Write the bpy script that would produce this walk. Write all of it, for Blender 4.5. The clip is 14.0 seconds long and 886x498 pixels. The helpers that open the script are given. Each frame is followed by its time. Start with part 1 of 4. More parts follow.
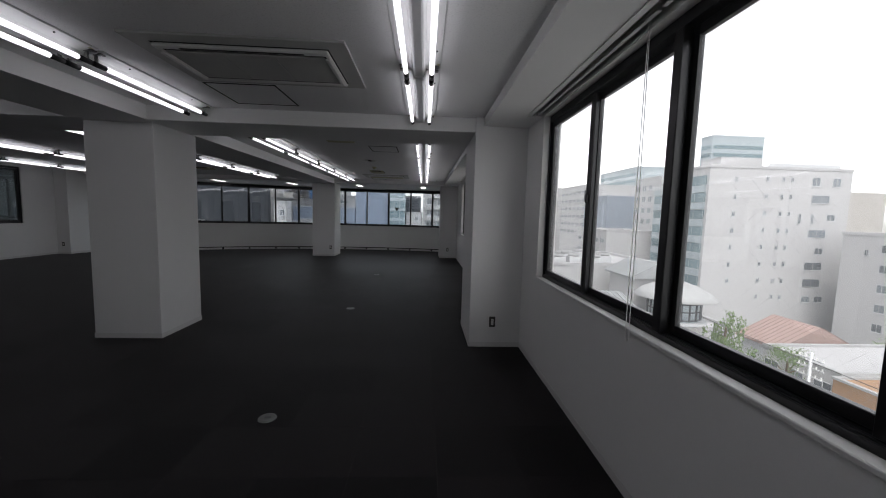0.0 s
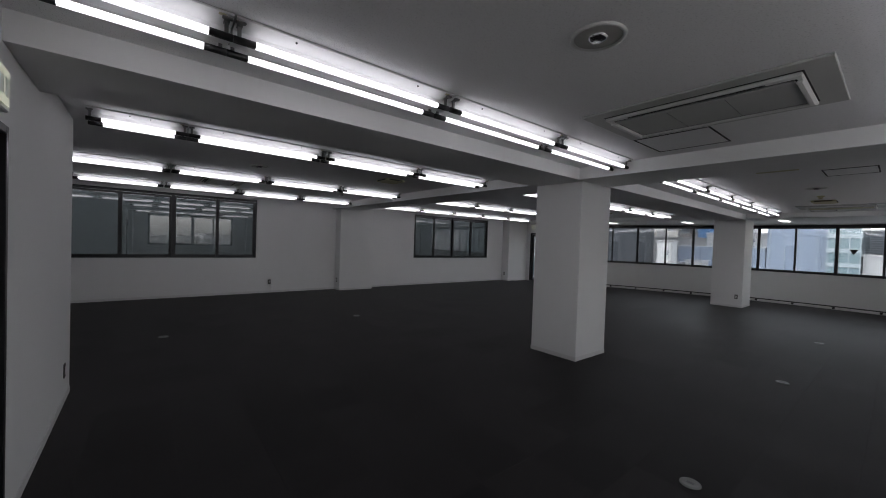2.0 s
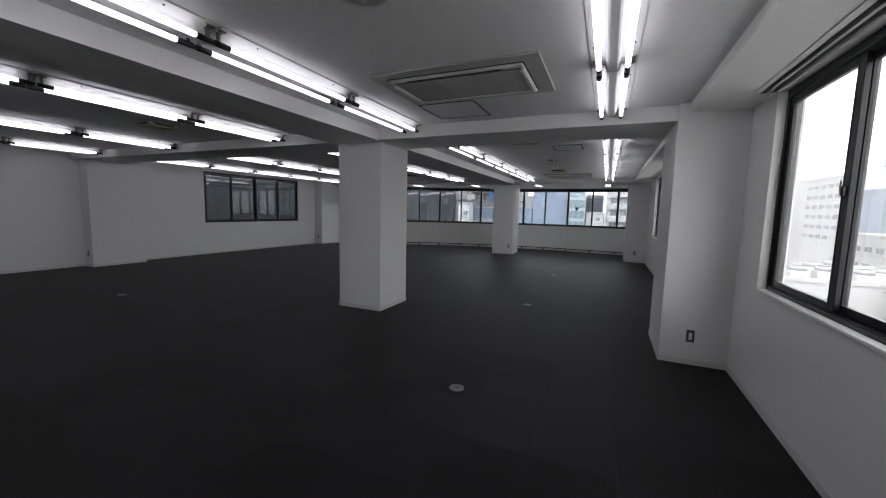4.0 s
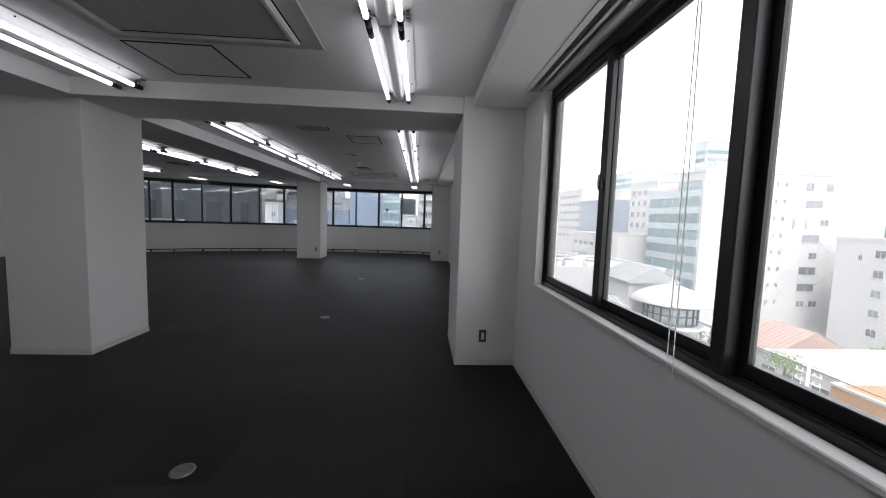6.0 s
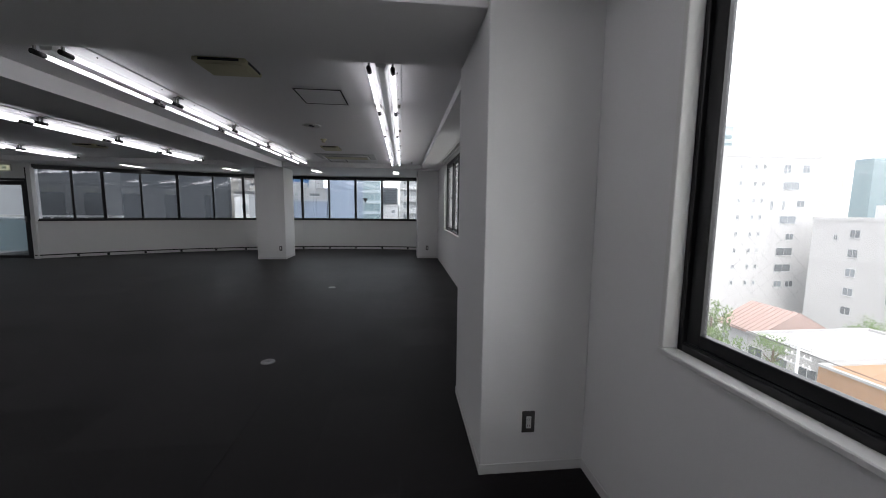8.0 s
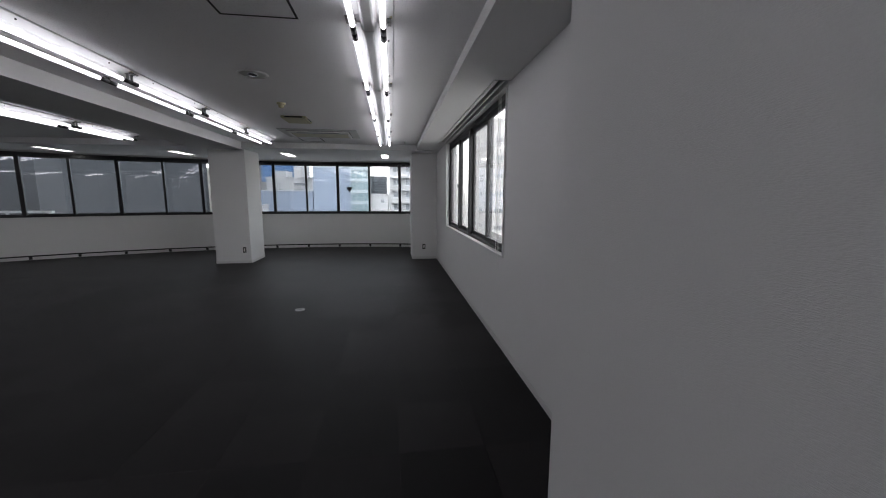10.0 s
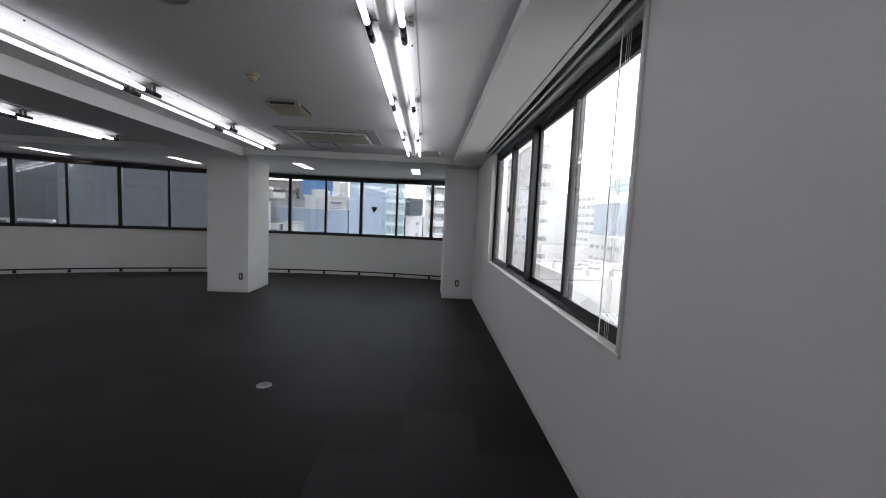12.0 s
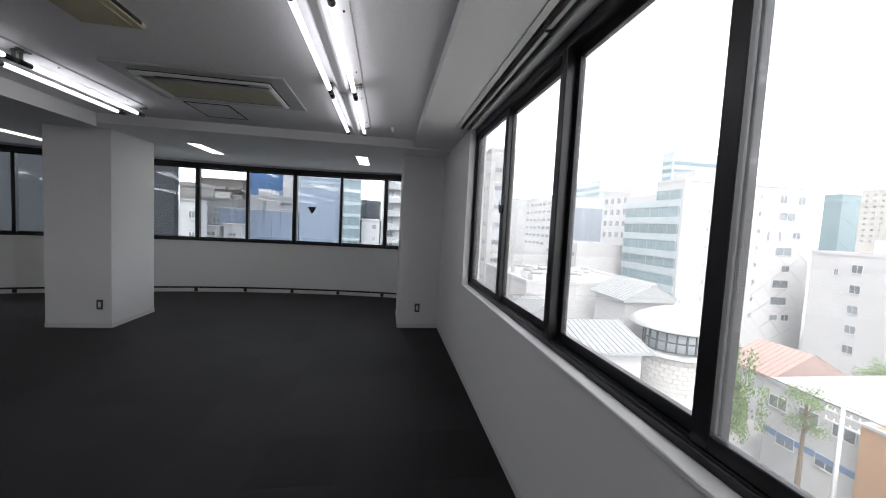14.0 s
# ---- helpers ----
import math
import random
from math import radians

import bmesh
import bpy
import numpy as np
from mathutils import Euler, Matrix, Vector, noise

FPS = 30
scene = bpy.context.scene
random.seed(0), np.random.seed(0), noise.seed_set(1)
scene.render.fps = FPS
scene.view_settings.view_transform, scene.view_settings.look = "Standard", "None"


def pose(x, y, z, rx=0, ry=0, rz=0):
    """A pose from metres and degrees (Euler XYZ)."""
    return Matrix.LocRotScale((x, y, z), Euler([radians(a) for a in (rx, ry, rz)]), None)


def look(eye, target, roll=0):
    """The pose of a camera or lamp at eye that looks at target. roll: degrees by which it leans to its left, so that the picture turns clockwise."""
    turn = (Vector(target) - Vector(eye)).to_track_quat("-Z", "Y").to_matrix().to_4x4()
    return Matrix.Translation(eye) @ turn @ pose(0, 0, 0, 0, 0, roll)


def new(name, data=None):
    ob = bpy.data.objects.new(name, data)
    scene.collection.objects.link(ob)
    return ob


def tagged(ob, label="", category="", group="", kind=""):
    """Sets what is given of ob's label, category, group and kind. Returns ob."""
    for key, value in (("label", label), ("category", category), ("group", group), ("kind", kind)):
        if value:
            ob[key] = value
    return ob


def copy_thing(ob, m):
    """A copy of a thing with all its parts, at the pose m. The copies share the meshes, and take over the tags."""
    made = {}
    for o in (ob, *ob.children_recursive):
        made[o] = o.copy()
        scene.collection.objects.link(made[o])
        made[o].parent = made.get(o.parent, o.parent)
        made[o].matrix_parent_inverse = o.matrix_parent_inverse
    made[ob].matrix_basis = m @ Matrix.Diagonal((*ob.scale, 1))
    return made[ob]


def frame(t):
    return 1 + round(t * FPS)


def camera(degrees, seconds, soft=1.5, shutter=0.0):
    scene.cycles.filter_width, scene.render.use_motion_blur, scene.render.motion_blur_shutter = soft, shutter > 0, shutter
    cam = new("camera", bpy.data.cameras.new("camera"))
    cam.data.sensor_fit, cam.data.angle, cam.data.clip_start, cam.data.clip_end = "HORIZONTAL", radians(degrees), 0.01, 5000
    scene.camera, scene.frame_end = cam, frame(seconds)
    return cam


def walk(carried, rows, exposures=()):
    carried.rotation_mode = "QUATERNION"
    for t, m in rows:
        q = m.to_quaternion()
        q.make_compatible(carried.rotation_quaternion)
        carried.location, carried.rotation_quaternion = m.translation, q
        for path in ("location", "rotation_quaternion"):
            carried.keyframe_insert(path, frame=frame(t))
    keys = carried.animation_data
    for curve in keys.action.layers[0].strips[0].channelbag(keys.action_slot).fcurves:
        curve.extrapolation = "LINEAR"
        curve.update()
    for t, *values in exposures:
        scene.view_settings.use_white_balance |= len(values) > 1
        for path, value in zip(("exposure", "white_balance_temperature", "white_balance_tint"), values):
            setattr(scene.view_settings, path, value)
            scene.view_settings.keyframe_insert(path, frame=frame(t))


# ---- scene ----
cam = camera(100.1, 14.0, soft=1.0)
PATH = [
    (0, (0.955, 0.324, 1.482), (1.058, 2.313, 1.297), 1.6),
    (0.5, (0.833, 0.292, 1.492), (0.396, 2.239, 1.357), 1.5),
    (1, (0.778, 0.234, 1.509), (-0.143, 2.006, 1.417), 1.4),
    (1.5, (0.719, 0.164, 1.514), (-0.585, 1.679, 1.442), 1.6),
    (2, (0.684, 0.101, 1.523), (-0.872, 1.358, 1.484), 2.0),
    (2.5, (0.657, 0.06, 1.528), (-1.034, 1.127, 1.475), 1.5),
    (3, (0.645, 0.056, 1.522), (-1.023, 1.156, 1.462), 2.4),
    (3.5, (0.72, 0.08, 1.516), (-0.728, 1.454, 1.39), 2.9),
    (4, (0.92, 0.147, 1.464), (0.122, 1.969, 1.257), 1.4),
    (6.5, (1.118, 1.268, 1.408), (1.251, 3.257, 1.238), 1.9),
    (7, (1.083, 1.68, 1.403), (1.186, 3.669, 1.218), 2.4),
    (7.5, (1.081, 2.124, 1.416), (1.253, 4.106, 1.212), 1.3),
    (10, (1.04, 4.341, 1.46), (1.307, 6.303, 1.178), 0.2),
    (10.5, (1.091, 4.745, 1.479), (1.321, 6.711, 1.195), 1.9),
    (11, (1.106, 5.176, 1.452), (1.265, 7.154, 1.207), 1.7),
    (11.5, (1.097, 5.618, 1.473), (1.336, 7.594, 1.278), 1.5),
    (12, (1.174, 6.064, 1.479), (1.26, 8.056, 1.319), 2.6),
    (12.5, (1.198, 6.514, 1.47), (1.372, 8.505, 1.401), 1.5),
    (13, (1.246, 6.934, 1.466), (1.461, 8.92, 1.365), 1.0),
    (13.5, (1.288, 7.332, 1.486), (1.448, 9.323, 1.377), 1.8),
    (14, (1.285, 7.748, 1.488), (1.59, 9.72, 1.357), 3.0),
]
EXPOSURES = [(0, 1.69), (0.5, 1.77), (1, 2.02), (1.5, 2.07), (2, 2.27), (3, 2.42), (3.5, 2.42), (4, 2.52), (6.5, 2.45), (7.5, 2.45), (10, 2.56), (11, 2.68), (12.5, 2.66), (14, 2.54)]
walk(cam, [(t, look(eye, target, roll)) for t, eye, target, roll in PATH], EXPOSURES)


# ---- world, sun ----
world = bpy.data.worlds.new("world")
scene.world = world
world.use_nodes = True
wn, wl = world.node_tree.nodes, world.node_tree.links
wn.clear()
sky = wn.new("ShaderNodeTexSky")
sky.sky_type, sky.sun_disc = "NISHITA", False
sky.sun_elevation, sky.sun_rotation = radians(55), radians(200)
sky.air_density, sky.dust_density, sky.ozone_density = 1.0, 1.5, 1.0
overcast = wn.new("ShaderNodeHueSaturation")
overcast.inputs["Saturation"].default_value = 0.13
bg = wn.new("ShaderNodeBackground")
bg.inputs["Strength"].default_value = 0.15
out = wn.new("ShaderNodeOutputWorld")
wl.new(sky.outputs[0], overcast.inputs["Color"])
wl.new(overcast.outputs[0], bg.inputs[0])
wl.new(bg.outputs[0], out.inputs[0])

sun_data = bpy.data.lights.new("sun", "SUN")
sun_data.energy, sun_data.angle, sun_data.color = 0.5, radians(15), (1.0, 0.97, 0.92)
sun_lamp = new("sun", sun_data)
sun_lamp.matrix_world = look((0, 0, 60), (20, 35, 0))

TUBE = 0.66        # radiance of the fluorescent tubes
PANEL = 1.1       # recessed panel lights

# ---- materials ----


def nodes_of(name):
    m = bpy.data.materials.new(name)
    m.use_nodes = True
    return m, m.node_tree.nodes, m.node_tree.links, m.node_tree.nodes["Principled BSDF"]


def surface(name, colour, rough=0.6, metal=0.0, grain=0.0, grain_scale=200.0, stain=0.0, stain_scale=1.5, bump=0.0, bump_scale=300.0, spread=0.0, spec=0.5, island=0.0):
    """A plain surface with grain, large stains, fine relief and a spread from piece to piece."""
    m, n, l, b = nodes_of(name)
    b.inputs["Roughness"].default_value, b.inputs["Metallic"].default_value = rough, metal
    b.inputs["Specular IOR Level"].default_value = spec
    tc = n.new("ShaderNodeTexCoord")
    value = None

    def add(sock, amount):
        nonlocal value
        mm = n.new("ShaderNodeMath")
        mm.operation = "MULTIPLY_ADD"
        l.new(sock, mm.inputs[0])
        mm.inputs[1].default_value = 2 * amount
        if value is None:
            mm.inputs[2].default_value = 1 - amount
        else:
            sub = n.new("ShaderNodeMath")
            sub.operation = "SUBTRACT"
            l.new(value, sub.inputs[0])
            sub.inputs[1].default_value = amount
            l.new(sub.outputs[0], mm.inputs[2])
        value = mm.outputs[0]

    for amount, scale, detail in ((grain, grain_scale, 2.0), (stain, stain_scale, 5.0)):
        if amount:
            t = n.new("ShaderNodeTexNoise")
            t.inputs["Scale"].default_value, t.inputs["Detail"].default_value = scale, detail
            l.new(tc.outputs["Object"], t.inputs["Vector"])
            add(t.outputs["Fac"], amount)
    if spread:
        info = n.new("ShaderNodeObjectInfo")
        add(info.outputs["Random"], spread)
    if island:
        geo = n.new("ShaderNodeNewGeometry")
        add(geo.outputs["Random Per Island"], island)
    if value is None:
        b.inputs["Base Color"].default_value = (*colour, 1)
    else:
        mix = n.new("ShaderNodeVectorMath")
        mix.operation = "SCALE"
        mix.inputs[0].default_value = colour
        l.new(value, mix.inputs["Scale"])
        l.new(mix.outputs[0], b.inputs["Base Color"])
    if bump:
        t = n.new("ShaderNodeTexNoise")
        t.inputs["Scale"].default_value, t.inputs["Detail"].default_value = bump_scale, 3.0
        l.new(tc.outputs["Object"], t.inputs["Vector"])
        bp = n.new("ShaderNodeBump")
        bp.inputs["Strength"].default_value, bp.inputs["Distance"].default_value = bump, 0.004
        l.new(t.outputs["Fac"], bp.inputs["Height"])
        l.new(bp.outputs[0], b.inputs["Normal"])
    return m


def glow(name, colour, strength):
    m, n, l, b = nodes_of(name)
    b.inputs["Base Color"].default_value = (0.8, 0.8, 0.8, 1)
    b.inputs["Emission Color"].default_value = (*colour, 1)
    b.inputs["Emission Strength"].default_value = strength
    return m


def glass(name, tint, rough=0.0, veil=0.0, base_gloss=0.035):
    """A thin window pane: clear, with a film of dust, and a mirror-like gloss that grows at grazing angles."""
    m, n, l, b = nodes_of(name)
    n.remove(b)
    o = n["Material Output"]
    clear = n.new("ShaderNodeBsdfTransparent")
    clear.inputs[0].default_value = (*tint, 1)
    dust = n.new("ShaderNodeBsdfTranslucent")
    dust.inputs[0].default_value = (0.85, 0.86, 0.87, 1)
    mix1 = n.new("ShaderNodeMixShader")
    tc = n.new("ShaderNodeTexCoord")
    t = n.new("ShaderNodeTexNoise")
    t.inputs["Scale"].default_value, t.inputs["Detail"].default_value = 2.5, 6.0
    l.new(tc.outputs["Object"], t.inputs["Vector"])
    mul = n.new("ShaderNodeMath")
    mul.operation = "MULTIPLY"
    mul.inputs[1].default_value = 2 * veil
    l.new(t.outputs["Fac"], mul.inputs[0])
    l.new(mul.outputs[0], mix1.inputs[0])
    l.new(clear.outputs[0], mix1.inputs[1])
    l.new(dust.outputs[0], mix1.inputs[2])
    gloss = n.new("ShaderNodeBsdfGlossy")
    gloss.inputs["Roughness"].default_value = rough
    face = n.new("ShaderNodeLayerWeight")
    face.inputs["Blend"].default_value = 0.5
    power = n.new("ShaderNodeMath")
    power.operation = "POWER"
    power.inputs[1].default_value = 5.0
    l.new(face.outputs["Facing"], power.inputs[0])
    fres = n.new("ShaderNodeMath")
    fres.operation = "MULTIPLY_ADD"
    fres.inputs[1].default_value, fres.inputs[2].default_value = 0.9, base_gloss
    l.new(power.outputs[0], fres.inputs[0])
    mix2 = n.new("ShaderNodeMixShader")
    l.new(fres.outputs[0], mix2.inputs[0])
    l.new(mix1.outputs[0], mix2.inputs[1])
    l.new(gloss.outputs[0], mix2.inputs[2])
    l.new(mix2.outputs[0], o.inputs[0])
    return m


WALL = surface("wallpaper", (0.76, 0.76, 0.755), 0.75, grain=0.03, grain_scale=260, stain=0.03, stain_scale=0.9, bump=0.25, bump_scale=420)
wn_, wl_ = WALL.node_tree.nodes, WALL.node_tree.links
weave = wn_.new("ShaderNodeMapping")
weave.inputs["Scale"].default_value = (0.3, 0.3, 1.5)
wl_.new([q for q in wn_ if q.type == "TEX_COORD"][0].outputs["Object"], weave.inputs[0])
relief = [q for q in wn_ if q.type == "BUMP"][0].inputs["Height"].links[0].from_node
wl_.new(weave.outputs[0], relief.inputs["Vector"])
CEIL = surface("ceiling_board", (0.84, 0.84, 0.845), 0.9, grain=0.05, grain_scale=150, stain=0.04, stain_scale=0.7, bump=0.5, bump_scale=160)
cn, cl_ = CEIL.node_tree.nodes, CEIL.node_tree.links
pit_map = cn.new("ShaderNodeMapping")
pit_map.inputs["Scale"].default_value = (1.0, 2.2, 1.0)
pits = cn.new("ShaderNodeTexNoise")
pits.inputs["Scale"].default_value, pits.inputs["Detail"].default_value, pits.inputs["Roughness"].default_value = 85.0, 2.0, 0.45
ramp = cn.new("ShaderNodeValToRGB")
ramp.color_ramp.elements[0].position, ramp.color_ramp.elements[1].position = 0.60, 0.66
ramp.color_ramp.elements[0].color, ramp.color_ramp.elements[1].color = (1, 1, 1, 1), (0.8, 0.8, 0.8, 1)
mul_ = cn.new("ShaderNodeMix")
mul_.data_type, mul_.blend_type = "RGBA", "MULTIPLY"
mul_.inputs[0].default_value = 1.0
tc_ = [q for q in cn if q.type == "TEX_COORD"][0]
bs_ = cn["Principled BSDF"]
src_ = bs_.inputs["Base Color"].links[0].from_socket
cl_.new(tc_.outputs["Object"], pit_map.inputs[0])
cl_.new(pit_map.outputs[0], pits.inputs["Vector"])
cl_.new(pits.outputs["Fac"], ramp.inputs[0])
cl_.new(src_, mul_.inputs[6])
cl_.new(ramp.outputs[0], mul_.inputs[7])
cl_.new(mul_.outputs[2], bs_.inputs["Base Color"])
PAINT = surface("painted_beam", (0.83, 0.83, 0.825), 0.75, grain=0.03, grain_scale=260, stain=0.03, bump=0.2, bump_scale=400)
BASE = surface("vinyl_baseboard", (0.66, 0.66, 0.65), 0.45, stain=0.05, stain_scale=3)
CARPET = surface("charcoal_carpet", (0.0178, 0.0158, 0.0170), 0.5, grain=0.35, grain_scale=480, stain=0.2, stain_scale=0.8, bump=0.6, bump_scale=520, spread=0.3, spec=0.06, island=0.3)
CARPET.node_tree.nodes["Principled BSDF"].inputs["Sheen Weight"].default_value = 0.05
CARPET.node_tree.nodes["Principled BSDF"].inputs["Sheen Roughness"].default_value = 0.4
UNDER = surface("carpet_underlay", (0.015, 0.015, 0.016), 0.95, grain=0.2)
DARK = surface("dark_bronze_aluminium", (0.020, 0.020, 0.022), 0.32, metal=0.3, grain=0.15, grain_scale=90, stain=0.15, stain_scale=4)
GREYMETAL = surface("grey_aluminium", (0.16, 0.16, 0.17), 0.4, metal=0.6, stain=0.1, stain_scale=6)
SILL = surface("white_sill", (0.72, 0.72, 0.70), 0.45, stain=0.06, stain_scale=5)
BLACK = surface("black_plastic", (0.012, 0.012, 0.013), 0.45, grain=0.1)
CHROME = surface("chrome", (0.7, 0.7, 0.7), 0.2, metal=1.0)
HOUSING = surface("white_enamel", (0.75, 0.75, 0.75), 0.4, stain=0.06, stain_scale=4)
PLASTIC = surface("white_plastic", (0.72, 0.72, 0.70), 0.5, stain=0.05, stain_scale=8)
GREYPLASTIC = surface("grey_plastic", (0.46, 0.455, 0.43), 0.5, stain=0.06, stain_scale=8)
GREYPANEL = surface("aged_grey_panel", (0.50, 0.50, 0.485), 0.5, stain=0.08, stain_scale=4)
YELLOWED = surface("yellowed_plastic", (0.53, 0.50, 0.33), 0.55, stain=0.1, stain_scale=9)
SLOT = surface("dark_slot", (0.02, 0.02, 0.02), 0.8, grain=0.1)
OUTLET = surface("brown_outlet_plate", (0.06, 0.058, 0.055), 0.45, stain=0.08, stain_scale=30)
STEEL = surface("brushed_steel", (0.25, 0.25, 0.245), 0.38, metal=0.8, grain=0.15, grain_scale=300, stain=0.15, stain_scale=20)
CORD = surface("white_cord", (0.85, 0.84, 0.82), 0.6, grain=0.1, grain_scale=600)
cdn, cdl = CORD.node_tree.nodes, CORD.node_tree.links
thread, through_light = cdn.new("ShaderNodeMixShader"), cdn.new("ShaderNodeBsdfTranslucent")
through_light.inputs[0].default_value = (0.9, 0.9, 0.88, 1)
thread.inputs[0].default_value = 0.6
cdl.new(cdn["Principled BSDF"].outputs[0], thread.inputs[1])
cdl.new(through_light.outputs[0], thread.inputs[2])
cdl.new(thread.outputs[0], cdn["Material Output"].inputs[0])
TUBEGLOW = glow("fluorescent_tube", (0.975, 0.955, 1.03), TUBE)
PANELGLOW = glow("panel_light", (1.0, 0.98, 0.95), PANEL)
SIGNGLOW = glow("exit_sign_face", (0.75, 0.78, 0.5), 0.07)
GREENGLOW = glow("exit_sign_mark", (0.05, 0.25, 0.1), 0.01)
GLASS = glass("window_glass", (0.95, 0.945, 0.945), veil=0.045)
GREYGLASS = glass("grey_window_glass", (0.26, 0.28, 0.285), veil=0.02, base_gloss=0.10)
BLUEGLASS = glass("street_window_glass", (0.86, 0.88, 0.90), veil=0.008, base_gloss=0.10)
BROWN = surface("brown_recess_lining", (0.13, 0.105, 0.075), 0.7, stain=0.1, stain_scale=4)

# ---- building blocks ----


def box(bm, x0, x1, y0, y1, z0, z1, m=None):
    vs = [bm.verts.new((x, y, z)) for z in (z0, z1) for x, y in ((x0, y0), (x1, y0), (x1, y1), (x0, y1))]
    for f in ((3, 2, 1, 0), (4, 5, 6, 7), (0, 1, 5, 4), (1, 2, 6, 5), (2, 3, 7, 6), (3, 0, 4, 7)):
        bm.faces.new([vs[i] for i in f])
    if m is not None:
        bmesh.ops.transform(bm, matrix=m, verts=vs)
    return vs


def boxes(*rows):
    bm = bmesh.new()
    for r in rows:
        box(bm, *r)
    return bm


def cyl(bm, r0, r1, z0, z1, seg=20, m=None, caps=True):
    lo = [bm.verts.new((r0 * math.cos(a), r0 * math.sin(a), z0)) for a in (2 * math.pi * i / seg for i in range(seg))]
    hi = [bm.verts.new((r1 * math.cos(a), r1 * math.sin(a), z1)) for a in (2 * math.pi * i / seg for i in range(seg))]
    for i in range(seg):
        bm.faces.new((lo[i], lo[(i + 1) % seg], hi[(i + 1) % seg], hi[i]))
    if caps:
        bm.faces.new(lo[::-1])
        bm.faces.new(hi)
    if m is not None:
        bmesh.ops.transform(bm, matrix=m, verts=lo + hi)


def ring(bm, profile, seg=28, m=None):
    """A turned shape: (radius, height) pairs swept round z."""
    loops = [[bm.verts.new((r * math.cos(a), r * math.sin(a), z)) for a in (2 * math.pi * i / seg for i in range(seg))] for r, z in profile]
    for p, q in zip(loops, loops[1:]):
        for i in range(seg):
            bm.faces.new((p[i], p[(i + 1) % seg], q[(i + 1) % seg], q[i]))
    if m is not None:
        bmesh.ops.transform(bm, matrix=m, verts=[v for l in loops for v in l])


def finish(bm, name, material, smooth=False, bevel=0.0):
    if bevel:
        bmesh.ops.bevel(bm, geom=bm.edges[:], offset=bevel, segments=1, affect="EDGES", clamp_overlap=True)
    bmesh.ops.recalc_face_normals(bm, faces=bm.faces[:])
    me = bpy.data.meshes.new(name)
    bm.to_mesh(me)
    bm.free()
    me.materials.append(material)
    if smooth:
        for p in me.polygons:
            p.use_smooth = len(p.vertices) == 4
    return me


def part(name, bm, material, parent=None, label="", smooth=False, bevel=0.0):
    ob = new(name, finish(bm, name, material, smooth, bevel))
    ob.parent = parent
    if label:
        ob["label"] = label
    return ob


def structure(name, bm, material, label, category, bevel=0.0):
    return tagged(part(name, bm, material, bevel=bevel), label, category, kind="structure")


def base(name, label, category, m=None, group="", kind=""):
    ob = tagged(new(name), label, category, group, kind)
    ob.empty_display_size = 0.1
    if m is not None:
        ob.matrix_basis = m
    return ob


# ---- plan ----
CEILING, BEAM, SOFFIT, EDGE = 2.53, 2.38, 2.42, 2.44
EAST, WEST = 2.06, -9.95
SOUTH, JUT = -0.42, -0.27
ARC, R = Vector((-1.0, 2.38)), 12.9
MULLIONS = (13.6, 10.05, 6.2, 2.3, -1.5, -5.25, -9.1, -12.95, -16.6, -20.6, -24.4, -28.0, -30.7, -34.2)
SILL_N, HEAD_N = 0.95, 2.36


def arc(deg, r=R, z=0.0):
    a = radians(deg)
    return Vector((ARC.x + r * math.sin(a), ARC.y + r * math.cos(a), z))


# ---- floor, ceiling, walls ----
structure("floor", boxes((WEST - 0.3, EAST + 0.24, -4.5, 15.6, -0.25, -0.012)), UNDER, "dark carpet underlay of the open office floor", "floor")
structure("ceiling", boxes((WEST - 0.2, EAST + 0.2, -4.5, 12.6, CEILING, CEILING + 0.15)), CEIL, "off-white textured ceiling board", "ceiling")

# lowered ceiling along the curved window wall
bm = bmesh.new()
outline = [(EAST + 0.1, 12.5), (WEST - 0.1, 12.5), (WEST - 0.1, 13.2)] + [tuple(arc(d, R + 0.1).xy) for d in reversed(MULLIONS)]
lo = [bm.verts.new((x, y, SOFFIT)) for x, y in outline]
hi = [bm.verts.new((x, y, CEILING + 0.15)) for x, y in outline]
bm.faces.new(lo)
bm.faces.new(hi[::-1])
for i in range(len(lo)):
    j = (i + 1) % len(lo)
    bm.faces.new((lo[i], hi[i], hi[j], lo[j]))
structure("ceiling_lowered", bm, PAINT, "white lowered ceiling over the curved windows", "ceiling")

WIN_E = ((0.25, 3.83), (7.67, 11.33))
Z0, Z1 = 0.905, 2.42


def pierced(name, x0, x1, y0, y1, z0, z1, holes, label, zs=(Z0, Z1)):
    """A wall along y with window openings."""
    rows, at = [], y0
    for a, b in holes:
        rows += [(x0, x1, at, a, z0, z1), (x0, x1, a, b, z0, zs[0]), (x0, x1, a, b, zs[1], z1)]
        at = b
    rows.append((x0, x1, at, y1, z0, z1))
    return structure(name, boxes(*rows), WALL, label, "wall")


